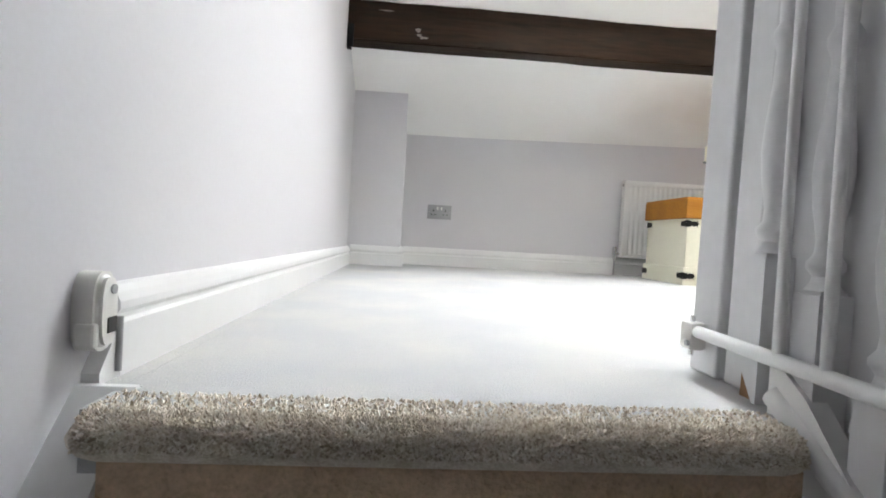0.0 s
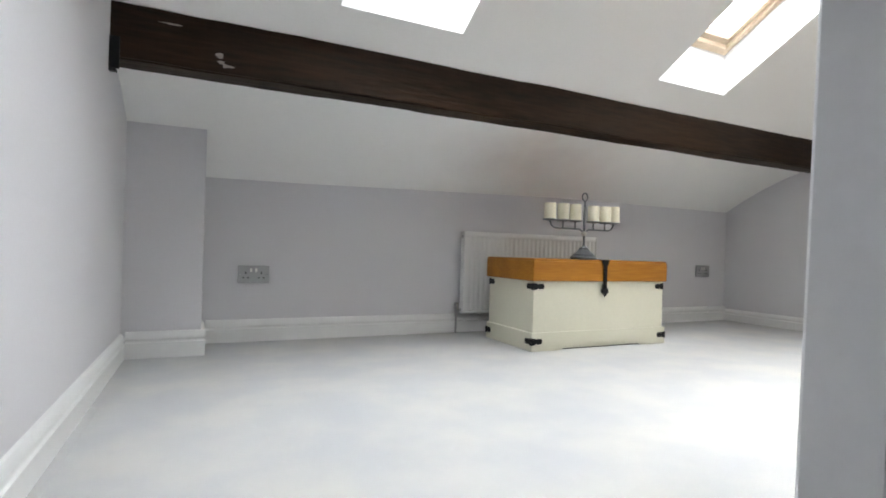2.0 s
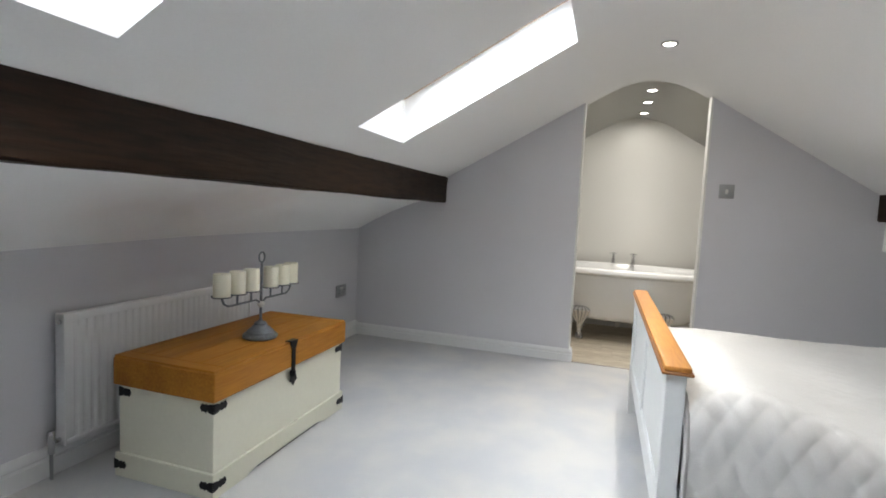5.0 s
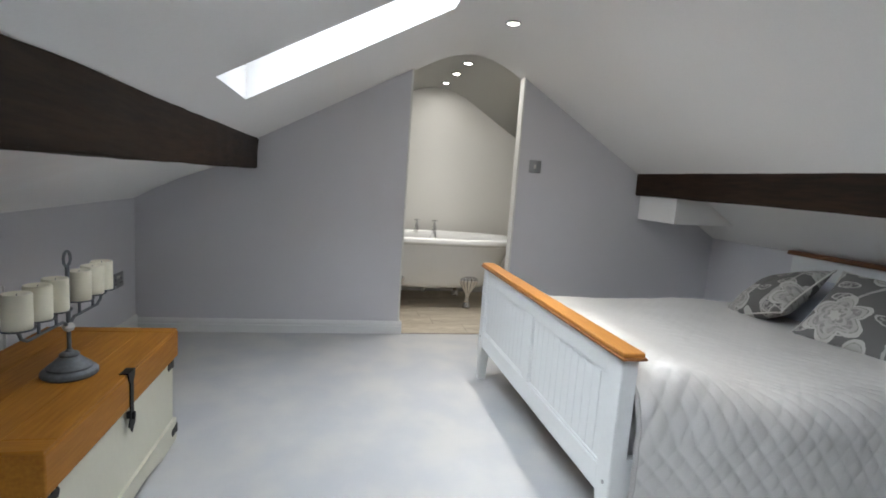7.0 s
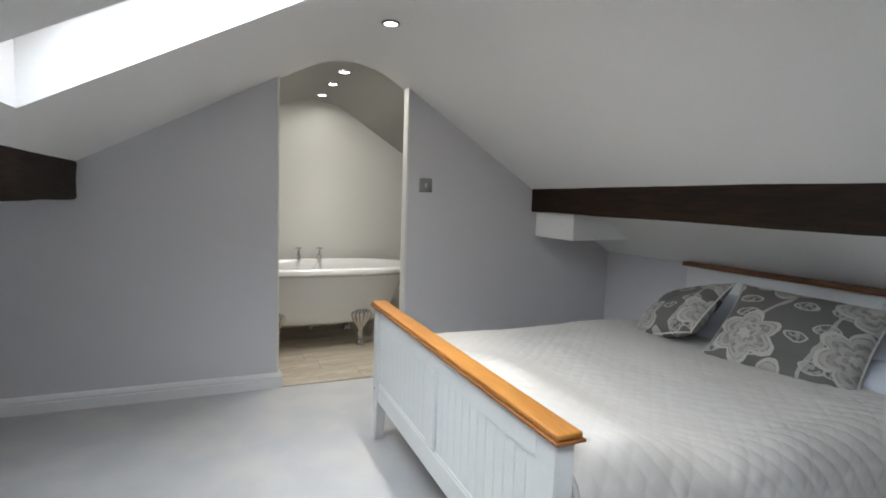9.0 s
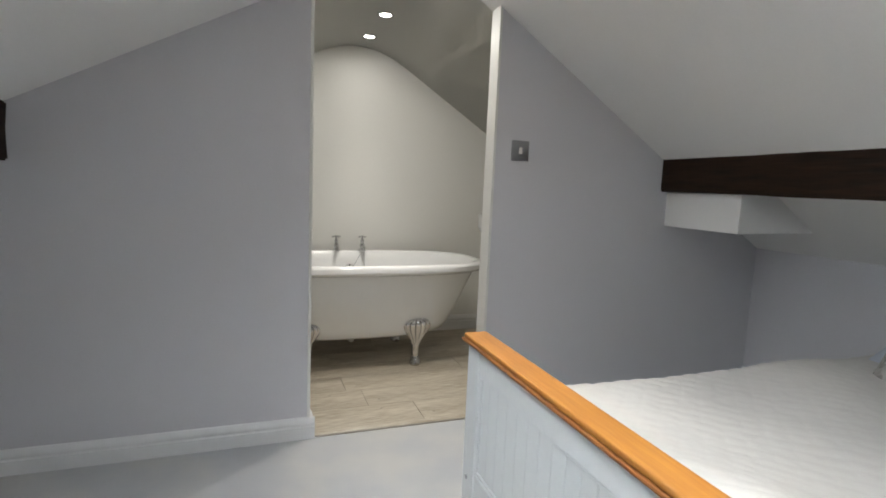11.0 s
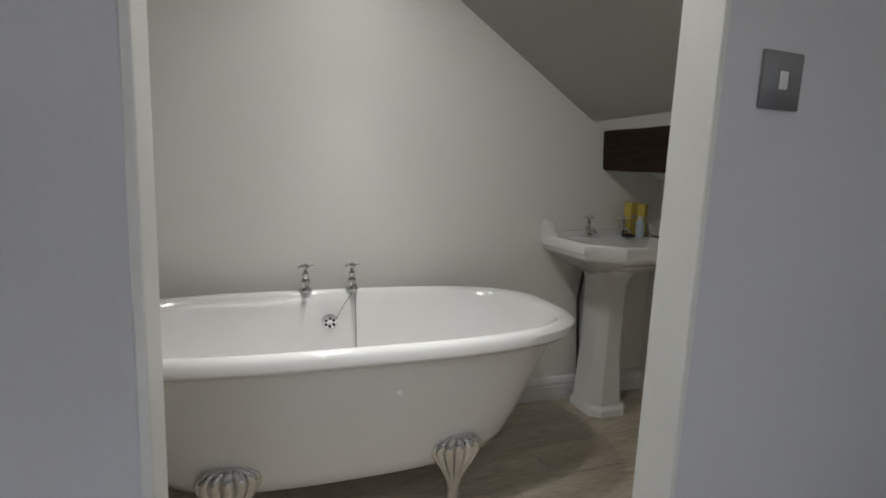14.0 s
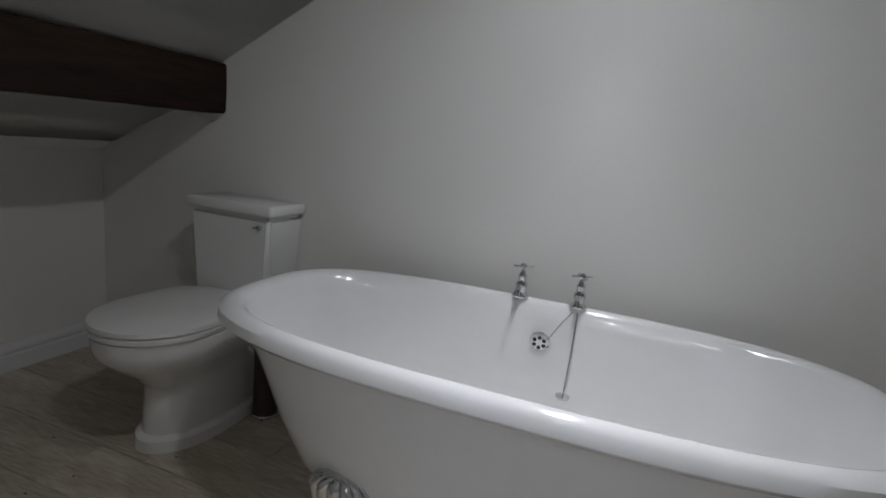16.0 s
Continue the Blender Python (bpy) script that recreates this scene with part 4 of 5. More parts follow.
def bed():
    t = thing("bed", (BX0, FY, 0), "white painted double bed with honey pine capping rails", "bed")
    w = BX1 - BX0
    f = part("footboard", box(0.075, w - 0.075, -0.010, 0.008, 0.27, 0.56), BEDPAINT, t, "panelled footboard")
    cap = part("cap", box(-0.018, w + 0.018, -0.0385, 0.0385, 0.624, 0.632, 0.003, 3), PINESHADE, f, "moulded lower edge of the pine rail, its shade put into a darker colour", True)
    part("cap_top", box(-0.012, w + 0.012, -0.033, 0.033, 0.632, 0.646, 0.004, 3), PINE, cap, "honey pine capping rail", True)
    part("leg", leg_shape(0.0, 0.075, 1), BEDPAINT, f)
    part("leg", leg_shape(w - 0.075, w, -1), BEDPAINT, f)
    part("rail", box(0.0755, w - 0.0755, -0.022, 0.022, 0.555, 0.6235, 0.003), BEDPAINT, f)
    part("rail", box(0.0755, w - 0.0755, -0.022, 0.022, 0.195, 0.275, 0.003), BEDPAINT, f)
    part("muntin", box(w / 2 - 0.035, w / 2 + 0.035, -0.0215, 0.0215, 0.2755, 0.5545, 0.003), BEDPAINT, f)
    for xa, xb in ((0.076, w / 2 - 0.0355), (w / 2 + 0.0355, w - 0.076)):
        k = int((xb - xa) / 0.048)
        for i in range(k):
            p0 = xa + (xb - xa) * i / k
            p1 = xa + (xb - xa) * (i + 1) / k
            part("board", box(p0 + 0.0006, p1 - 0.0006, 0.006, 0.0135, 0.276, 0.554, 0.0014, 1), BEDPAINT, f)
        for a in ((xa, xb, 0.546, 0.555), (xa, xb, 0.2755, 0.285)):
            part("bead", box(a[0], a[1], 0.0135, 0.019, a[2], a[3], 0.002), BEDPAINT, f)
        for x0, x1 in ((xa, xa + 0.009), (xb - 0.009, xb)):
            part("bead", box(x0, x1, 0.0135, 0.019, 0.2855, 0.5455, 0.002), BEDPAINT, f)
    for xa in (0.031, w - 0.031):
        part("bolt_cap", tube([(xa, 0.024, 0.245), (xa, 0.0265, 0.245)], 0.006, 12), STEEL, f, "small grey bolt cover", True)
    dy = HY - FY
    h = part("headboard", box(0.0, w, dy - 0.02, dy + 0.012, 0.02, 0.774, 0.004), BEDPAINT, t, "cream painted headboard")
    part("cap", prism([(dy - 0.04, 0.775), (dy - 0.042, 0.780), (dy - 0.036, 0.799), (dy + 0.036, 0.799), (dy + 0.042, 0.780), (dy + 0.04, 0.775)], "x", -0.012, w + 0.012),
         SHADOWPINE, h, "pine capping rail, coloured dark brown for the shadow it lies in", True)
    for xa in (0.012, w - 0.04):
        part("side_rail", box(xa, xa + 0.028, dy + 0.014, -0.024, 0.195, 0.32, 0.004), BEDPAINT, t)
    part("slat_base", box(0.045, w - 0.045, dy + 0.014, -0.024, 0.24, 0.262), PINEPALE, t)
    part("mattress", box(0.05, w - 0.05, dy + 0.02, -0.05, 0.265, 0.435, 0.04, 3), MATTRESS, t, "white mattress", True)
    return t


bed()


def quilt():
    """A quilted spread over the mattress, hanging down both sides, puffed in diamonds."""
    half, top, drop, rad = 0.7275, 0.476, 0.272, 0.10
    cx = (BX0 + BX1) / 2
    y0, y1 = FY - 0.032, HY + 0.10
    flat = half - rad
    arc = rad * math.pi / 2
    total = flat + arc + (drop - rad)
    nu, nv = 340, 370

    def section(s, hang):
        """Place and outward normal at arc length s from the middle."""
        a, sg = abs(s), 1 if s >= 0 else -1
        if a < flat:
            return Vector((sg * a, 0, 0)), Vector((0, 0, 1))
        if a < flat + arc:
            th = (a - flat) / rad
            return Vector((sg * (flat + rad * math.sin(th)), 0, -rad * (1 - math.cos(th)))), Vector((sg * math.sin(th), 0, math.cos(th)))
        return Vector((sg * half, 0, -rad - (a - flat - arc) * hang)), Vector((sg, 0, 0))

    b = bmesh.new()
    grid, normals = [], []
    for j in range(nv + 1):
        v = j / nv
        y = y0 + (y1 - y0) * v
        run = v * (y0 - y1)
        row, nrow = [], []
        for i in range(nu + 1):
            s = -total + 2 * total * i / nu
            p, nrm = section(s, 1 + 0.45 * min(1.0, run / 1.3))
            sag = -(1 - min(1.0, run / 0.05)) ** 2 * 0.03 + 0.105 * math.exp(-((max(run, 0.12) - 0.12) / 0.22) ** 2) * min(1.0, max(0.0, (0.55 - s) / 0.7))                       # rolls down towards the footboard
            q = 0.066
            d1, d2 = math.sin(math.pi * (s + run) / q), math.sin(math.pi * (s - run) / q)
            puff = 0.0056 * (0.55 + 0.95 * min(1.0, max(0.0, (abs(s) - flat + 0.1) / 0.2))) * (abs(d1) ** 0.22 * abs(d2) ** 0.22) + 0.0018 * noise.noise(Vector((s * 30, run * 30, 2)))
            lump = noise.noise(Vector((s * 2.6, run * 2.6, 3))) * 0.015 + noise.noise(Vector((s * 7, run * 7, 9))) * 0.004
            fold = 0.006 * noise.noise(Vector((run * 6, s * 0.8, 5))) * max(0.0, (abs(s) - flat - arc * 0.5) / 0.3)
            crown = 0.015 * (1 - (s / total) ** 2) * math.sin(math.pi * min(1, max(0.0, v * 0.95 + 0.05)))
            pos = Vector((cx, y, top)) + p + nrm * (puff + lump + fold) + Vector((0, 0, sag * max(0.0, nrm.z) ** 0.7 + crown * nrm.z))
            row.append(b.verts.new(pos))
            nrow.append(nrm * 0.012)
        grid.append(row)
        normals.append(nrow)
    for r, q in zip(grid, grid[1:]):
        for i in range(nu):
            b.faces.new((r[i], q[i], q[i + 1], r[i + 1]))
    bmesh.ops.recalc_face_normals(b, faces=b.faces)
    e0 = [[v.co.copy() for v in row] for row in grid]
    under = [[b.verts.new(p - n_) for p, n_ in zip(r, ns)] for r, ns in zip(e0, normals)]
    for r, q in zip(under, under[1:]):
        for i in range(nu):
            b.faces.new((r[i], r[i + 1], q[i + 1], q[i]))
    top_edge = grid[0] + [r[-1] for r in grid[1:]] + grid[-1][-2::-1] + [r[0] for r in grid[-2:0:-1]]
    low_edge = under[0] + [r[-1] for r in under[1:]] + under[-1][-2::-1] + [r[0] for r in under[-2:0:-1]]
    for i in range(len(top_edge)):
        j = (i + 1) % len(top_edge)
        b.faces.new((top_edge[i], top_edge[j], low_edge[j], low_edge[i]))
    t = thing("bedspread", (0, 0, 0), "ivory diamond-quilted bedspread draped over the bed", "bedspread")
    part("spread", b, QUILT, t, "", True)
    for k in (0, nu):
        line = [row[k] for row in e0]
        part("binding", tube(line[::6] + [line[-1]], 0.0075, 8), TRIM, t, "grey bound edge", True)
    part("binding", tube([p for p in e0[0]][::5], 0.0075, 8), TRIM, t, "grey bound edge", True)
    return t


quilt()


def cushion(name, w, h, thick, m, material, label, cat, seed, piped=None, group=""):
    """A stuffed square: two bulging faces pinched at the corners."""
    n = 34
    b = bmesh.new()
    sides = []
    for sg in (1, -1):
        rows = []
        for j in range(n + 1):
            r = []
            for i in range(n + 1):
                u, v = -1 + 2 * i / n, -1 + 2 * j / n
                f = max(0.0, (1 - abs(u) ** 2.6) * (1 - abs(v) ** 2.6)) ** 0.55
                pinch = 1 - 0.06 * (abs(u) * abs(v)) ** 0 + 0.05 * (abs(u) ** 4) * (abs(v) ** 4) - 0.04 * (1 - abs(v) ** 2) * abs(u) ** 6 - 0.04 * (1 - abs(u) ** 2) * abs(v) ** 6
                k = noise.noise(Vector((u * 1.6 + seed, v * 1.6, sg))) * 0.012 + noise.noise(Vector((u * 5 + seed, v * 5, sg))) * 0.004
                r.append(b.verts.new((u * w / 2 * pinch, v * h / 2 * pinch, sg * (thick / 2 * f + 0.001) + k * f)))
            rows.append(r)
        for p, q in zip(rows, rows[1:]):
            for i in range(n):
                b.faces.new((p[i], p[i + 1], q[i + 1], q[i]) if sg > 0 else (p[i], q[i], q[i + 1], p[i + 1]))
        sides.append(rows)
    edge = [v.co.copy() for v in sides[0][0]] + [r[-1].co.copy() for r in sides[0][1:]] + [v.co.copy() for v in sides[0][-1][-2::-1]] + [r[0].co.copy() for r in sides[0][-2:0:-1]]
    bmesh.ops.remove_doubles(b, verts=b.verts, dist=0.0025)
    bmesh.ops.recalc_face_normals(b, faces=b.faces)
    t = new(name)
    tagged(t, label, cat, group)
    t.matrix_basis = m
    part("cover", b, material, t, "", True)
    if piped:
        part("piping", tube(edge[::2], 0.0045, 6, True), piped, t, "pale piped edge", True)
    return t


CREAMCLOTH = mat("cream_piping_cloth", (0.55, 0.53, 0.50), 0.85, vary=0.05, fine=200)
cushion("pillow", 0.60, 0.44, 0.15, pose(1.60, -0.73, 0.505, -6, 0, 2), PILLOW, "white pillow lying flat under another pillow", "pillow", 5, None, "bed pillows")
cushion("pillow", 0.62, 0.42, 0.17, pose(1.60, -0.80, 0.605, -42, 0, -3), PILLOW, "pale blue-white pillow propped on the flat pillow", "pillow", 1, None, "bed pillows")
cushion("pillow", 0.70, 0.46, 0.17, pose(2.52, -0.77, 0.545, -24, 0, 3), PILLOW, "white pillow against the headboard", "pillow", 2, None, "bed pillows")
cushion("cushion", 0.585, 0.48, 0.17, pose(1.997, -0.54, 0.600, -42, -2.4, 12), FLORAL, "large grey linen cushion with pale embroidered flowers", "cushion", 3, CREAMCLOTH, "floral cushions")
cushion("cushion", 0.46, 0.40, 0.16, pose(2.535, -0.501, 0.590, -34, 19, -4.3), FLORAL, "smaller grey linen cushion with pale embroidered flowers", "cushion", 4, CREAMCLOTH, "floral cushions")


# ---- bathroom ----
def ring(cx, cy, z, a, b, n=48, p=2.0):
    """A rounded outline: a along y, b along x."""
    out = []
    for k in range(n):
        th = 2 * math.pi * k / n
        c, s = math.cos(th), math.sin(th)
        u, v = math.copysign(abs(s) ** (2 / p), s), math.copysign(abs(c) ** (2 / p), c)
        out.append((cx + b * v, cy + a * u, z))
    return out


BTX, BTY = 4.653, 0.985


def claw_foot():
    """A fluted fan on an ankle over a ball toe, leaning outwards at the toe."""
    n = 168
    rings = []
    for z, rx, ry, off, fl in ((0.284, 0.006, 0.012, 0.006, 0.0), (0.282, 0.018, 0.034, 0.008, 0.10), (0.274, 0.028, 0.058, 0.010, 0.22), (0.260, 0.034, 0.074, 0.010, 0.30),
                               (0.242, 0.036, 0.080, 0.006, 0.34), (0.222, 0.036, 0.076, 0.003, 0.34), (0.198, 0.034, 0.063, 0.0, 0.32),
                               (0.17, 0.030, 0.046, -0.004, 0.26), (0.145, 0.026, 0.033, -0.006, 0.18), (0.12, 0.021, 0.023, -0.010, 0.04),
                               (0.113, 0.024, 0.026, -0.012, 0.0), (0.106, 0.021, 0.022, -0.013, 0.0), (0.08, 0.020, 0.020, -0.014, 0.0), (0.06, 0.024, 0.023, -0.013, 0.0),
                               (0.054, 0.022, 0.021, -0.013, 0.0), (0.045, 0.027, 0.025, -0.012, 0.0), (0.026, 0.036, 0.032, -0.010, 0.0), (0.010, 0.039, 0.035, -0.010, 0.0),
                               (0.001, 0.034, 0.029, -0.010, 0.0)):
        r = []
        for k in range(n):
            a = 2 * math.pi * k / n
            f = 1 + fl * (abs(math.cos(7 * a)) ** 0.6 - 0.6)
            r.append((rx * f * math.cos(a) + off, ry * (1 + (f - 1) * 0.35) * math.sin(a), z))
        rings.append(r)
    return loft(rings)


def tap(parent_label, group, loc, scale=1.0, spout=False, turn=0.0):
    t = thing("tap", loc, parent_label, "tap", group, turn)
    s = scale
    prof = [(0.001, 0), (0.022, 0), (0.023, 0.004), (0.018, 0.010), (0.012, 0.014), (0.013, 0.022), (0.016, 0.030), (0.014, 0.038), (0.009, 0.044), (0.010, 0.052), (0.012, 0.058),
            (0.008, 0.064), (0.006, 0.070), (0.005, 0.076), (0.008, 0.079), (0.009, 0.085), (0.006, 0.091), (0.001, 0.093)]
    part("pillar", lathe([(r * s, z * s) for r, z in prof], 20), CHROME, t, "", True)
    for a in range(4):
        d = Vector((math.cos(a * math.pi / 2 + 0.4), math.sin(a * math.pi / 2 + 0.4), 0)) * s
        part("handle", tube([d * 0.004 + Vector((0, 0, 0.083 * s)), d * 0.018 + Vector((0, 0, 0.083 * s)), d * 0.027 + Vector((0, 0, 0.083 * s))],
                            [0.003 * s, 0.0032 * s, 0.0048 * s], 8), CHROME, t, "", True)
    part("spout", tube([Vector((-0.010, 0, 0.030)) * s, Vector((-0.035, 0, 0.034)) * s, Vector((-0.052, 0, 0.026)) * s, Vector((-0.056, 0, 0.014)) * s], 0.0075 * s, 10), CHROME, t, "", True)
    return t


def bath():
    t = thing("bathtub", (BTX, BTY, 0), "white roll-top freestanding bath on chrome claw feet", "bath")
    spec = [(0.165, 0.40, 0.13, 2.8), (0.168, 0.50, 0.185, 2.8), (0.185, 0.545, 0.212, 2.8), (0.23, 0.578, 0.232, 2.8), (0.33, 0.617, 0.252, 2.8), (0.45, 0.655, 0.268, 2.8),
            (0.530, 0.686, 0.280, 2.9), (0.541, 0.693, 0.283, 3.0), (0.545, 0.712, 0.292, 3.05), (0.549, 0.735, 0.306, 3.05), (0.562, 0.752, 0.317, 3.05),
            (0.586, 0.751, 0.316, 3.05), (0.598, 0.736, 0.306, 3.05), (0.602, 0.716, 0.294, 3.05), (0.599, 0.700, 0.284, 3.05), (0.589, 0.686, 0.275, 3.05),
            (0.55, 0.664, 0.262, 3.05), (0.45, 0.632, 0.246, 3.05), (0.34, 0.585, 0.222, 2.8), (0.26, 0.53, 0.195, 2.8), (0.215, 0.46, 0.155, 2.8), (0.20, 0.36, 0.10, 2.8),
            (0.196, 0.15, 0.05, 2.2)]
    rings = [ring(0, 0, z, a + 0.027 - 0.14 * max(0.0, 0.50 - z), b + 0.035, 72, p) for z, a, b, p in spec]
    part("tub", loft(rings), ENAMEL, t, "", True)
    for sx in (-1, 1):
        for sy in (-1, 1):
            f = part("claw_foot", claw_foot(), CHROME, t, "polished chrome fluted claw foot", True)
            f.matrix_basis = pose(sx * 0.246, sy * 0.316 + 0.008, 0, 0, 0, 0 if sx > 0 else 180)
    # overflow rose on the wall side
    o = part("overflow", lathe([(0.001, 0.004), (0.012, 0.006), (0.023, 0.005), (0.029, 0.002), (0.030, -0.004), (0.001, -0.004)], 24), CHROME, t, "chrome overflow rose", True)
    o.matrix_basis = pose(0.270, 0.003, 0.492, 0, -98, 0)
    for k in range(6):
        a = 2 * math.pi * k / 6
        hole = part("hole", lathe([(0.001, 0.0075), (0.0056, 0.0075), (0.0056, 0.004), (0.001, 0.004)], 10, (0.0155 * math.cos(a), 0.0155 * math.sin(a), 0)), BLACKP, o)
    chain = [(0.268, -0.078, 0.600), (0.262, -0.05, 0.56), (0.262, -0.02, 0.505)]
    part("chain", tube(chain, 0.0017, 6), STEEL, t, "thin ball chain", True)
    hang = [(0.270, -0.09, 0.60), (0.262, -0.09, 0.56), (0.245, -0.09, 0.47), (0.222, -0.088, 0.38)]
    part("chain", tube(hang, 0.0022, 6), STEEL, t, "thin ball chain", True)
    part("plug", lathe([(0.001, 0), (0.018, 0), (0.020, 0.006), (0.001, 0.009)], 18, (0.206, -0.088, 0.370)), CHROME, t, "chrome bath plug", True)
    part("waste_pipe", tube([(0.02, 0.02, 0.166), (0.02, 0.02, 0.11), (0.05, 0.02, 0.085), (0.12, 0.02, 0.085), (0.14, 0.02, 0.11), (0.36, 0.02, 0.11)], 0.019, 12), PLASTIC, t,
         "white plastic waste trap", True)
    return t


bath()
tap("polished chrome cross-head bath tap on the rim", "bath taps", (4.972, 1.070, 0.601), 1.1)
tap("polished chrome cross-head bath tap on the rim", "bath taps", (4.972, 0.900, 0.601), 1.1)


def octagon(x0, x1, y0, y1, cut, z, back=True):
    """An outline with its two front corners cut off; the front faces -x."""
    return [(x1, y0, z), (x1, y1, z), (x0 + cut, y1, z), (x0 + cut * 0.45, y1 - cut * 0.5, z), (x0, y1 - cut, z), (x0, y0 + cut, z), (x0 + cut * 0.45, y0 + cut * 0.5, z), (x0 + cut, y0, z)]


def basin():
    cx, cy = BX - 0.003, -0.250
    t = thing("pedestal_basin", (cx, cy, 0), "white pedestal basin with an upstand against the wall", "basin")
    rings = []
    for z, dx, hw, cut in ((0.66, 0.17, 0.10, 0.04), (0.69, 0.24, 0.15, 0.06), (0.72, 0.34, 0.21, 0.08), (0.745, 0.405, 0.25, 0.10), (0.752, 0.42, 0.262, 0.105),
                           (0.755, 0.42, 0.262, 0.105), (0.758, 0.43, 0.268, 0.108), (0.772, 0.435, 0.272, 0.11), (0.776, 0.433, 0.279, 0.112), (0.812, 0.438, 0.282, 0.114),
                           (0.820, 0.432, 0.278, 0.112)):
        rings.append(octagon(-dx, 0.0, -hw, hw, cut, z - 0.022))
    b = loft(rings, True, False)
    # deck with a bowl
    outer = [v for v in b.verts if abs(v.co.z - 0.798) < 1e-5]
    outer.sort(key=lambda v: math.atan2(v.co.y, v.co.x + 0.22))
    prev, n = outer, len(outer)

    def inner(z, k, ox):
        out = []
        for v in outer:
            out.append(b.verts.new((-0.235 + ox + (v.co.x + 0.235) * k * (0.80 if v.co.x > -0.2 else 1), v.co.y * k, z - 0.022)))
        return out
    for z, k, ox in ((0.818, 0.80, -0.03), (0.80, 0.76, -0.03), (0.74, 0.62, -0.02), (0.70, 0.40, -0.01), (0.695, 0.12, 0.0)):
        nx = inner(z, k, ox)
        for i in range(n):
            b.faces.new((prev[i], prev[(i + 1) % n], nx[(i + 1) % n], nx[i]))
        prev = nx
    b.faces.new(prev)
    bmesh.ops.recalc_face_normals(b, faces=b.faces)
    part("bowl", b, CERAMIC, t, "", True)
    half = [(-0.282, 0.795), (-0.284, 0.840), (-0.279, 0.856), (-0.266, 0.865), (-0.252, 0.860), (-0.244, 0.846), (-0.236, 0.828), (-0.220, 0.819), (-0.19, 0.816)]
    u = prism(half + [(-y, z) for y, z in half[::-1]], "x", -0.032, 0.0)
    for sy in (-1, 1):
        wing = prism([(-0.10, 0.797), (-0.085, 0.808), (-0.066, 0.828), (-0.055, 0.850), (-0.046, 0.858), (-0.031, 0.856), (-0.031, 0.797)], "y", sy * 0.281, sy * 0.258)
        join(u, wing)
    part("upstand", u, CERAMIC, t, "", True)
    side = []
    for z, dx, hw, cut in ((0.001, 0.255, 0.125, 0.05), (0.03, 0.252, 0.122, 0.05), (0.045, 0.235, 0.105, 0.045), (0.30, 0.215, 0.085, 0.04), (0.60, 0.215, 0.088, 0.04),
                           (0.64, 0.23, 0.105, 0.045), (0.66, 0.245, 0.12, 0.05), (0.675, 0.25, 0.125, 0.05)):
        side.append(octagon(-dx * 0.95, -0.06, -hw * 0.84, hw * 0.84, cut * 0.9, z))
    part("pedestal", loft(side), CERAMIC, t, "", True)
    part("waste", tube([(-0.24, 0, 0.672), (-0.24, 0, 0.676)], 0.02, 16), CHROME, t, "chrome plug hole", True)
    part("pipe", tube([(-0.05, 0.075, 0.64), (-0.045, 0.092, 0.5), (-0.055, 0.088, 0.36), (-0.045, 0.07, 0.25), (-0.04, 0.06, 0.12)], 0.008, 8), BLACKP, t, "dark flexible supply hose", True)
    return t


basin()
tap("chrome cross-head basin tap", "basin taps", (BX - 0.07, -0.165, 0.7985), 0.98)
tap("chrome cross-head basin tap", "basin taps", (BX - 0.07, -0.355, 0.7985), 0.98)


def carton(loc, w, d, h, turn, label):
    t = thing("carton", loc, label, "box", "cartons on the basin", turn)
    part("box", box(-w / 2, w / 2, -d / 2, d / 2, 0, h, 0.002), YELLOW, t)
    part("flap", box(-w / 2 + 0.001, w / 2 - 0.001, -d / 2 + 0.001, d / 2 - 0.001, h, h + 0.0015), YELLOW, t)
    part("print", box(-w * 0.34, w * 0.34, -d / 2 - 0.0006, -d / 2 - 0.0001, h * 0.55, h * 0.62), BLUEWHITE, t, "pale printed bar")
    part("print", box(-w * 0.30, w * 0.20, -d / 2 - 0.0006, -d / 2 - 0.0001, h * 0.36, h * 0.40), BLUEWHITE, t, "pale printed bar")


carton((BX - 0.055, -0.405, 0.7985), 0.056, 0.034, 0.150, -70, "tall yellow toiletry carton on the basin corner")
carton((BX - 0.062, -0.468, 0.7985), 0.05, 0.034, 0.145, -60, "tall yellow toiletry carton on the basin corner")
btl = thing("bottle", (BX - 0.118, -0.412, 0.7985), "small pale blue plastic bottle on the basin", "bottle")
part("body", lathe([(0.001, 0), (0.018, 0), (0.019, 0.004), (0.019, 0.062), (0.014, 0.072), (0.010, 0.075)], 20), BLUEWHITE, btl, "", True)
part("cap", lathe([(0.001, 0.075), (0.011, 0.075), (0.011, 0.092), (0.001, 0.093)], 16), PLASTIC, btl, "white cap", True)
sp = thing("soap_dish", (BX - 0.13, -0.34, 0.7985), "low black soap dish on the basin", "soap dish")
part("dish", lathe([(0.001, 0), (0.026, 0), (0.032, 0.010), (0.030, 0.012), (0.024, 0.004), (0.001, 0.003)], 20), BLACKP, sp, "", True)

rz = thing("razor", (4.90, -0.482, 0.8015), "slim dark plastic razor lying on the basin edge", "razor", "", 12)
part("handle", tube([(-0.05, 0, 0.0), (-0.01, 0, 0.002), (0.045, 0, 0.001)], [0.004, 0.005, 0.0035], 8), BLACKP, rz, "", True)
part("head", box(-0.062, -0.05, -0.02, 0.02, -0.003, 0.004, 0.002), SOIL, rz, "dark brown razor head")


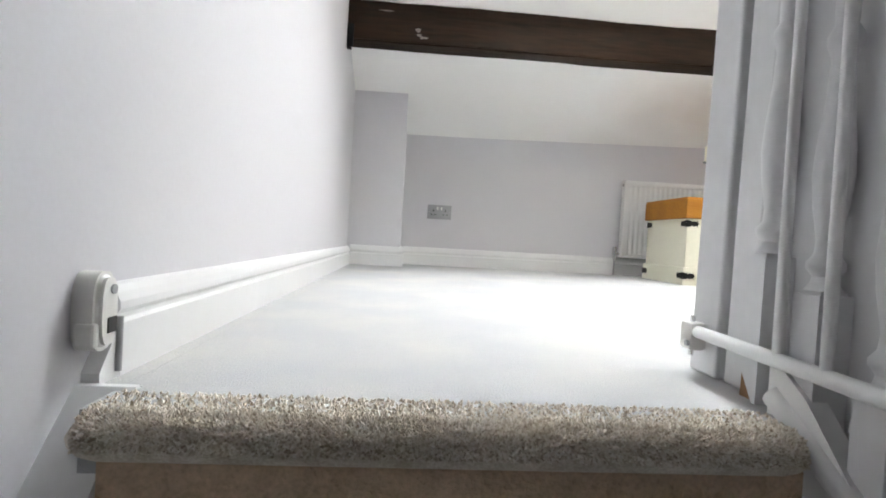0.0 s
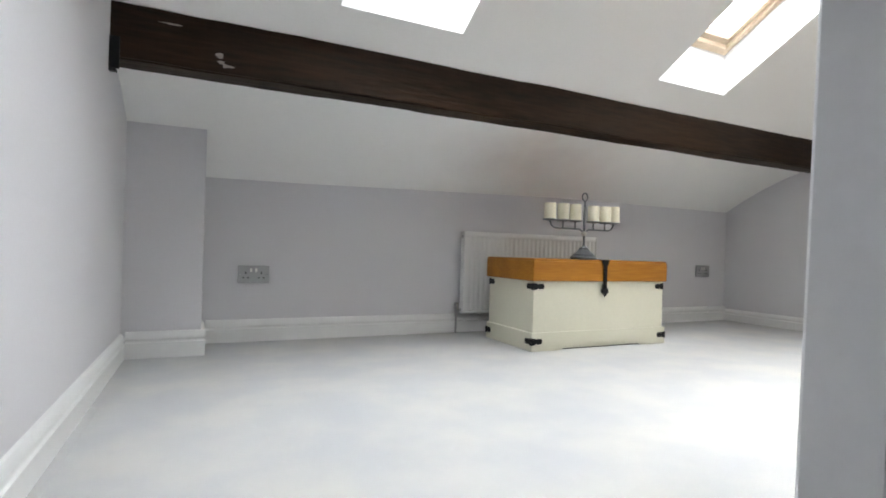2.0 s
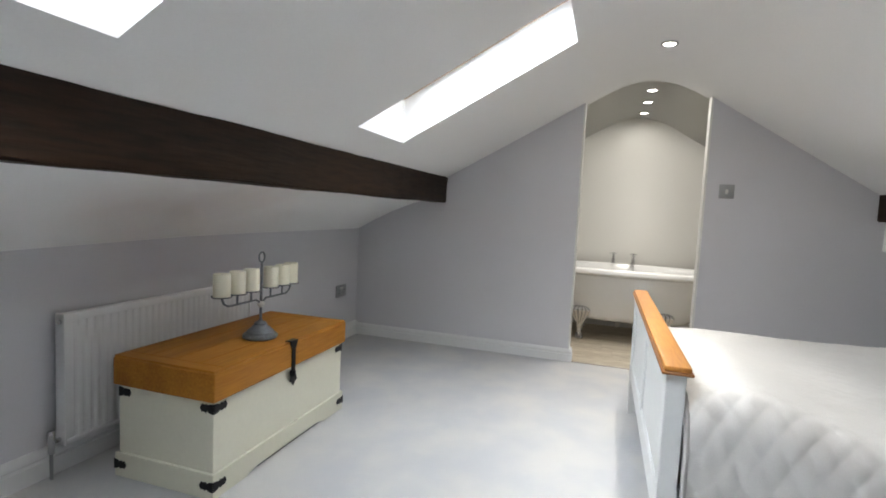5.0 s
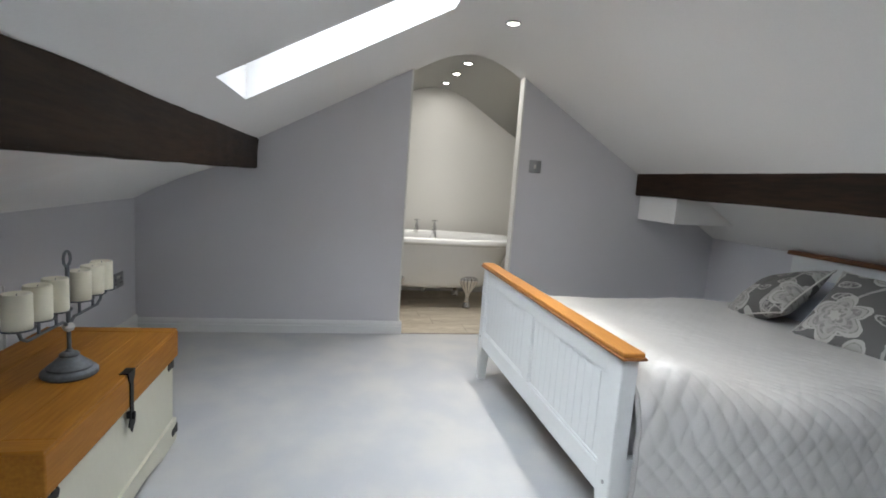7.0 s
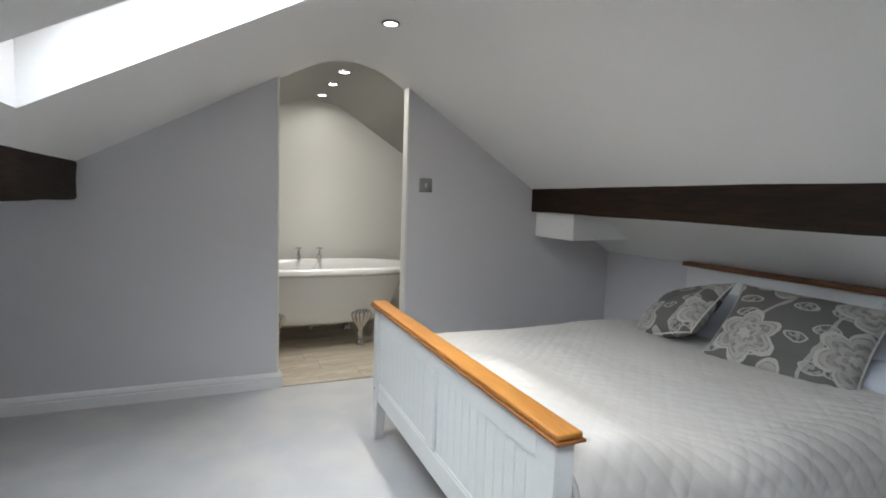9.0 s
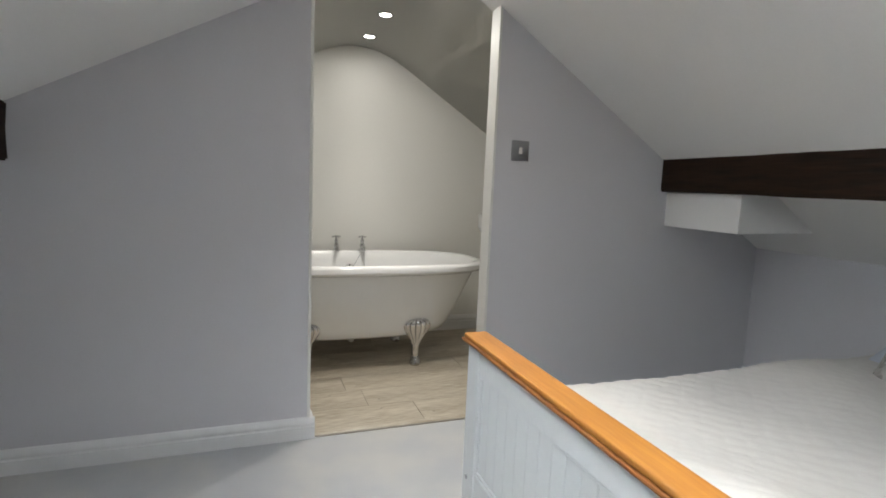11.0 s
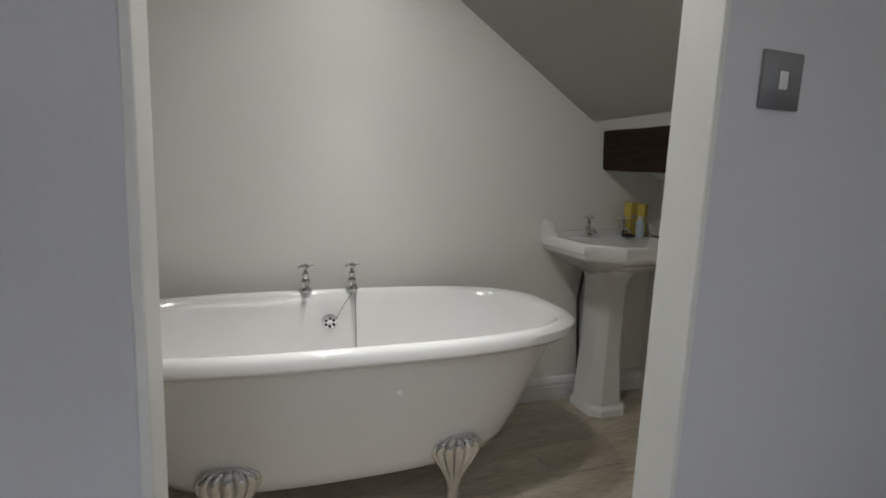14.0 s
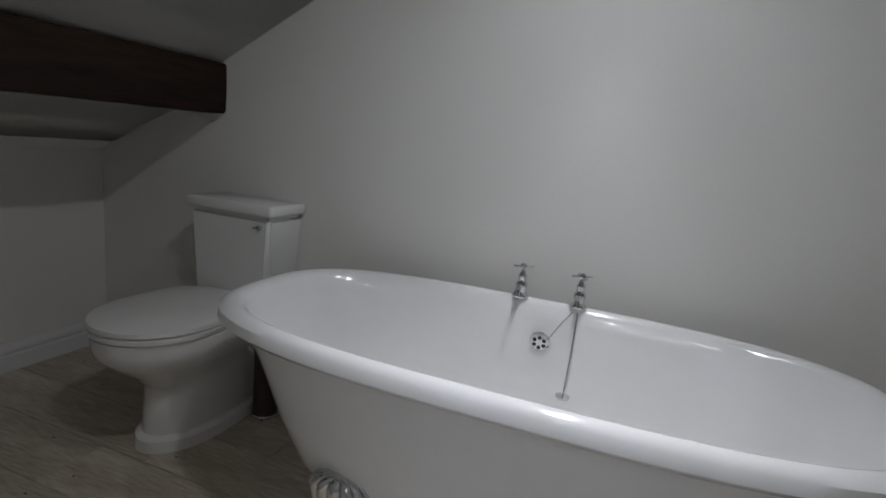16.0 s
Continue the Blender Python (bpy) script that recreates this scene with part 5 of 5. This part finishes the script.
def toilet():
    cx, cy = BX - 0.003, 2.092
    t = thing("toilet", (cx, cy, 0), "white close-coupled toilet with its lid down", "toilet")

    def dshape(z, front, back, hw, n=36):
        """An outline round at the front (-x) and square at the back."""
        pts = []
        for k in range(n):
            th = 2 * math.pi * k / n
            c, s = math.cos(th), math.sin(th)
            mid = -(front * 0.55 + back * 0.45)
            if c < 0:
                pts.append((mid + (front + mid) * c, hw * s, z))
            else:
                pts.append((mid + (-back - mid) * abs(c) ** 0.5, hw * math.copysign(abs(s) ** 0.8, s), z))
        return pts
    pan = [dshape(0.001, 0.535, 0.06, 0.128), dshape(0.038, 0.53, 0.06, 0.125), dshape(0.05, 0.51, 0.075, 0.108), dshape(0.20, 0.50, 0.08, 0.102), dshape(0.25, 0.54, 0.15, 0.125),
           dshape(0.295, 0.60, 0.12, 0.160), dshape(0.335, 0.640, 0.08, 0.184), dshape(0.36, 0.648, 0.08, 0.190), dshape(0.395, 0.648, 0.08, 0.190)]
    part("pan", loft(pan), CERAMIC, t, "", True)
    part("seat", loft([dshape(0.397, 0.645, 0.19, 0.184), dshape(0.402, 0.65, 0.19, 0.188), dshape(0.414, 0.65, 0.19, 0.188), dshape(0.418, 0.645, 0.19, 0.184)]), PLASTIC, t, "white seat", True)
    part("lid", loft([dshape(0.420, 0.648, 0.185, 0.186), dshape(0.424, 0.652, 0.185, 0.190), dshape(0.436, 0.650, 0.185, 0.188), dshape(0.444, 0.62, 0.19, 0.165), dshape(0.446, 0.45, 0.24, 0.06)]),
         PLASTIC, t, "white closed lid", True)
    for sy in (-0.075, 0.075):
        part("hinge", tube([(-0.185, sy - 0.02, 0.425), (-0.185, sy + 0.02, 0.425)], 0.012), CHROME, t, "", True)
    cis = loft([[(-0.175, -0.155, 0.40), (-0.005, -0.155, 0.40), (-0.005, 0.155, 0.40), (-0.175, 0.155, 0.40)], [(-0.185, -0.175, 0.72), (-0.0, -0.175, 0.72), (-0.0, 0.175, 0.72), (-0.185, 0.175, 0.72)]])
    bmesh.ops.bevel(cis, geom=list(cis.edges), offset=0.014, segments=3, affect="EDGES")
    part("cistern", cis, CERAMIC, t, "", True)
    part("cistern_lid", box(-0.197, 0.0, -0.187, 0.187, 0.723, 0.764, 0.012, 3), CERAMIC, t, "", True)
    part("flush_button", tube([(-0.186, -0.135, 0.686), (-0.196, -0.135, 0.686)], 0.009, 14), CHROME, t, "small chrome flush lever boss", True)
    part("lever", tube([(-0.194, -0.135, 0.686), (-0.198, -0.115, 0.684)], 0.004, 8), CHROME, t, "", True)
    return t


toilet()


def brush_holder():
    t = thing("toilet_brush_holder", (4.905, 1.925, 0.0012), "dark metal toilet brush holder with a chrome rim beside the toilet", "brush holder")
    part("pot", lathe([(0.001, 0.004), (0.041, 0.004), (0.043, 0.008), (0.043, 0.255), (0.041, 0.258), (0.001, 0.258)], 28), SOIL, t, "", True)
    part("base", lathe([(0.001, 0), (0.046, 0), (0.047, 0.006), (0.044, 0.010), (0.001, 0.010)], 28), CHROME, t, "chrome base ring", True)
    part("lid", lathe([(0.001, 0.258), (0.045, 0.258), (0.046, 0.263), (0.038, 0.270), (0.008, 0.274), (0.001, 0.274)], 28), CHROME, t, "chrome lid", True)
    part("handle", lathe([(0.001, 0.273), (0.006, 0.273), (0.006, 0.345), (0.008, 0.350), (0.008, 0.366), (0.001, 0.370)], 16), CHROME, t, "chrome brush handle", True)


brush_holder()

# ---- bathroom floor planks ----
base = structure("floor_bathroom", box(EX + 0.02, BX, SY, NY, -0.06, -0.006), GROUT, "wood-effect tiled bathroom floor", "floor")
rng = random.Random(11)
x = EX + 0.041
while x < BX - 0.02:
    wv = min(0.195, BX - x)
    y = BSY - 0.9 * rng.random() * 0.9
    while y < NY - 0.05:
        ln = 0.9
        ya, yb = max(y, BSY), min(y + ln, NY - 0.045)
        if yb - ya > 0.03:
            b = box(0, wv - 0.002, 0, yb - ya - 0.002, -0.0055, rng.uniform(-0.0004, 0.0006), 0.0012, 1)
            ob = part("plank", b, PLANK, base)
            ob.location = (x, ya, 0)
        y += ln
    x += wv
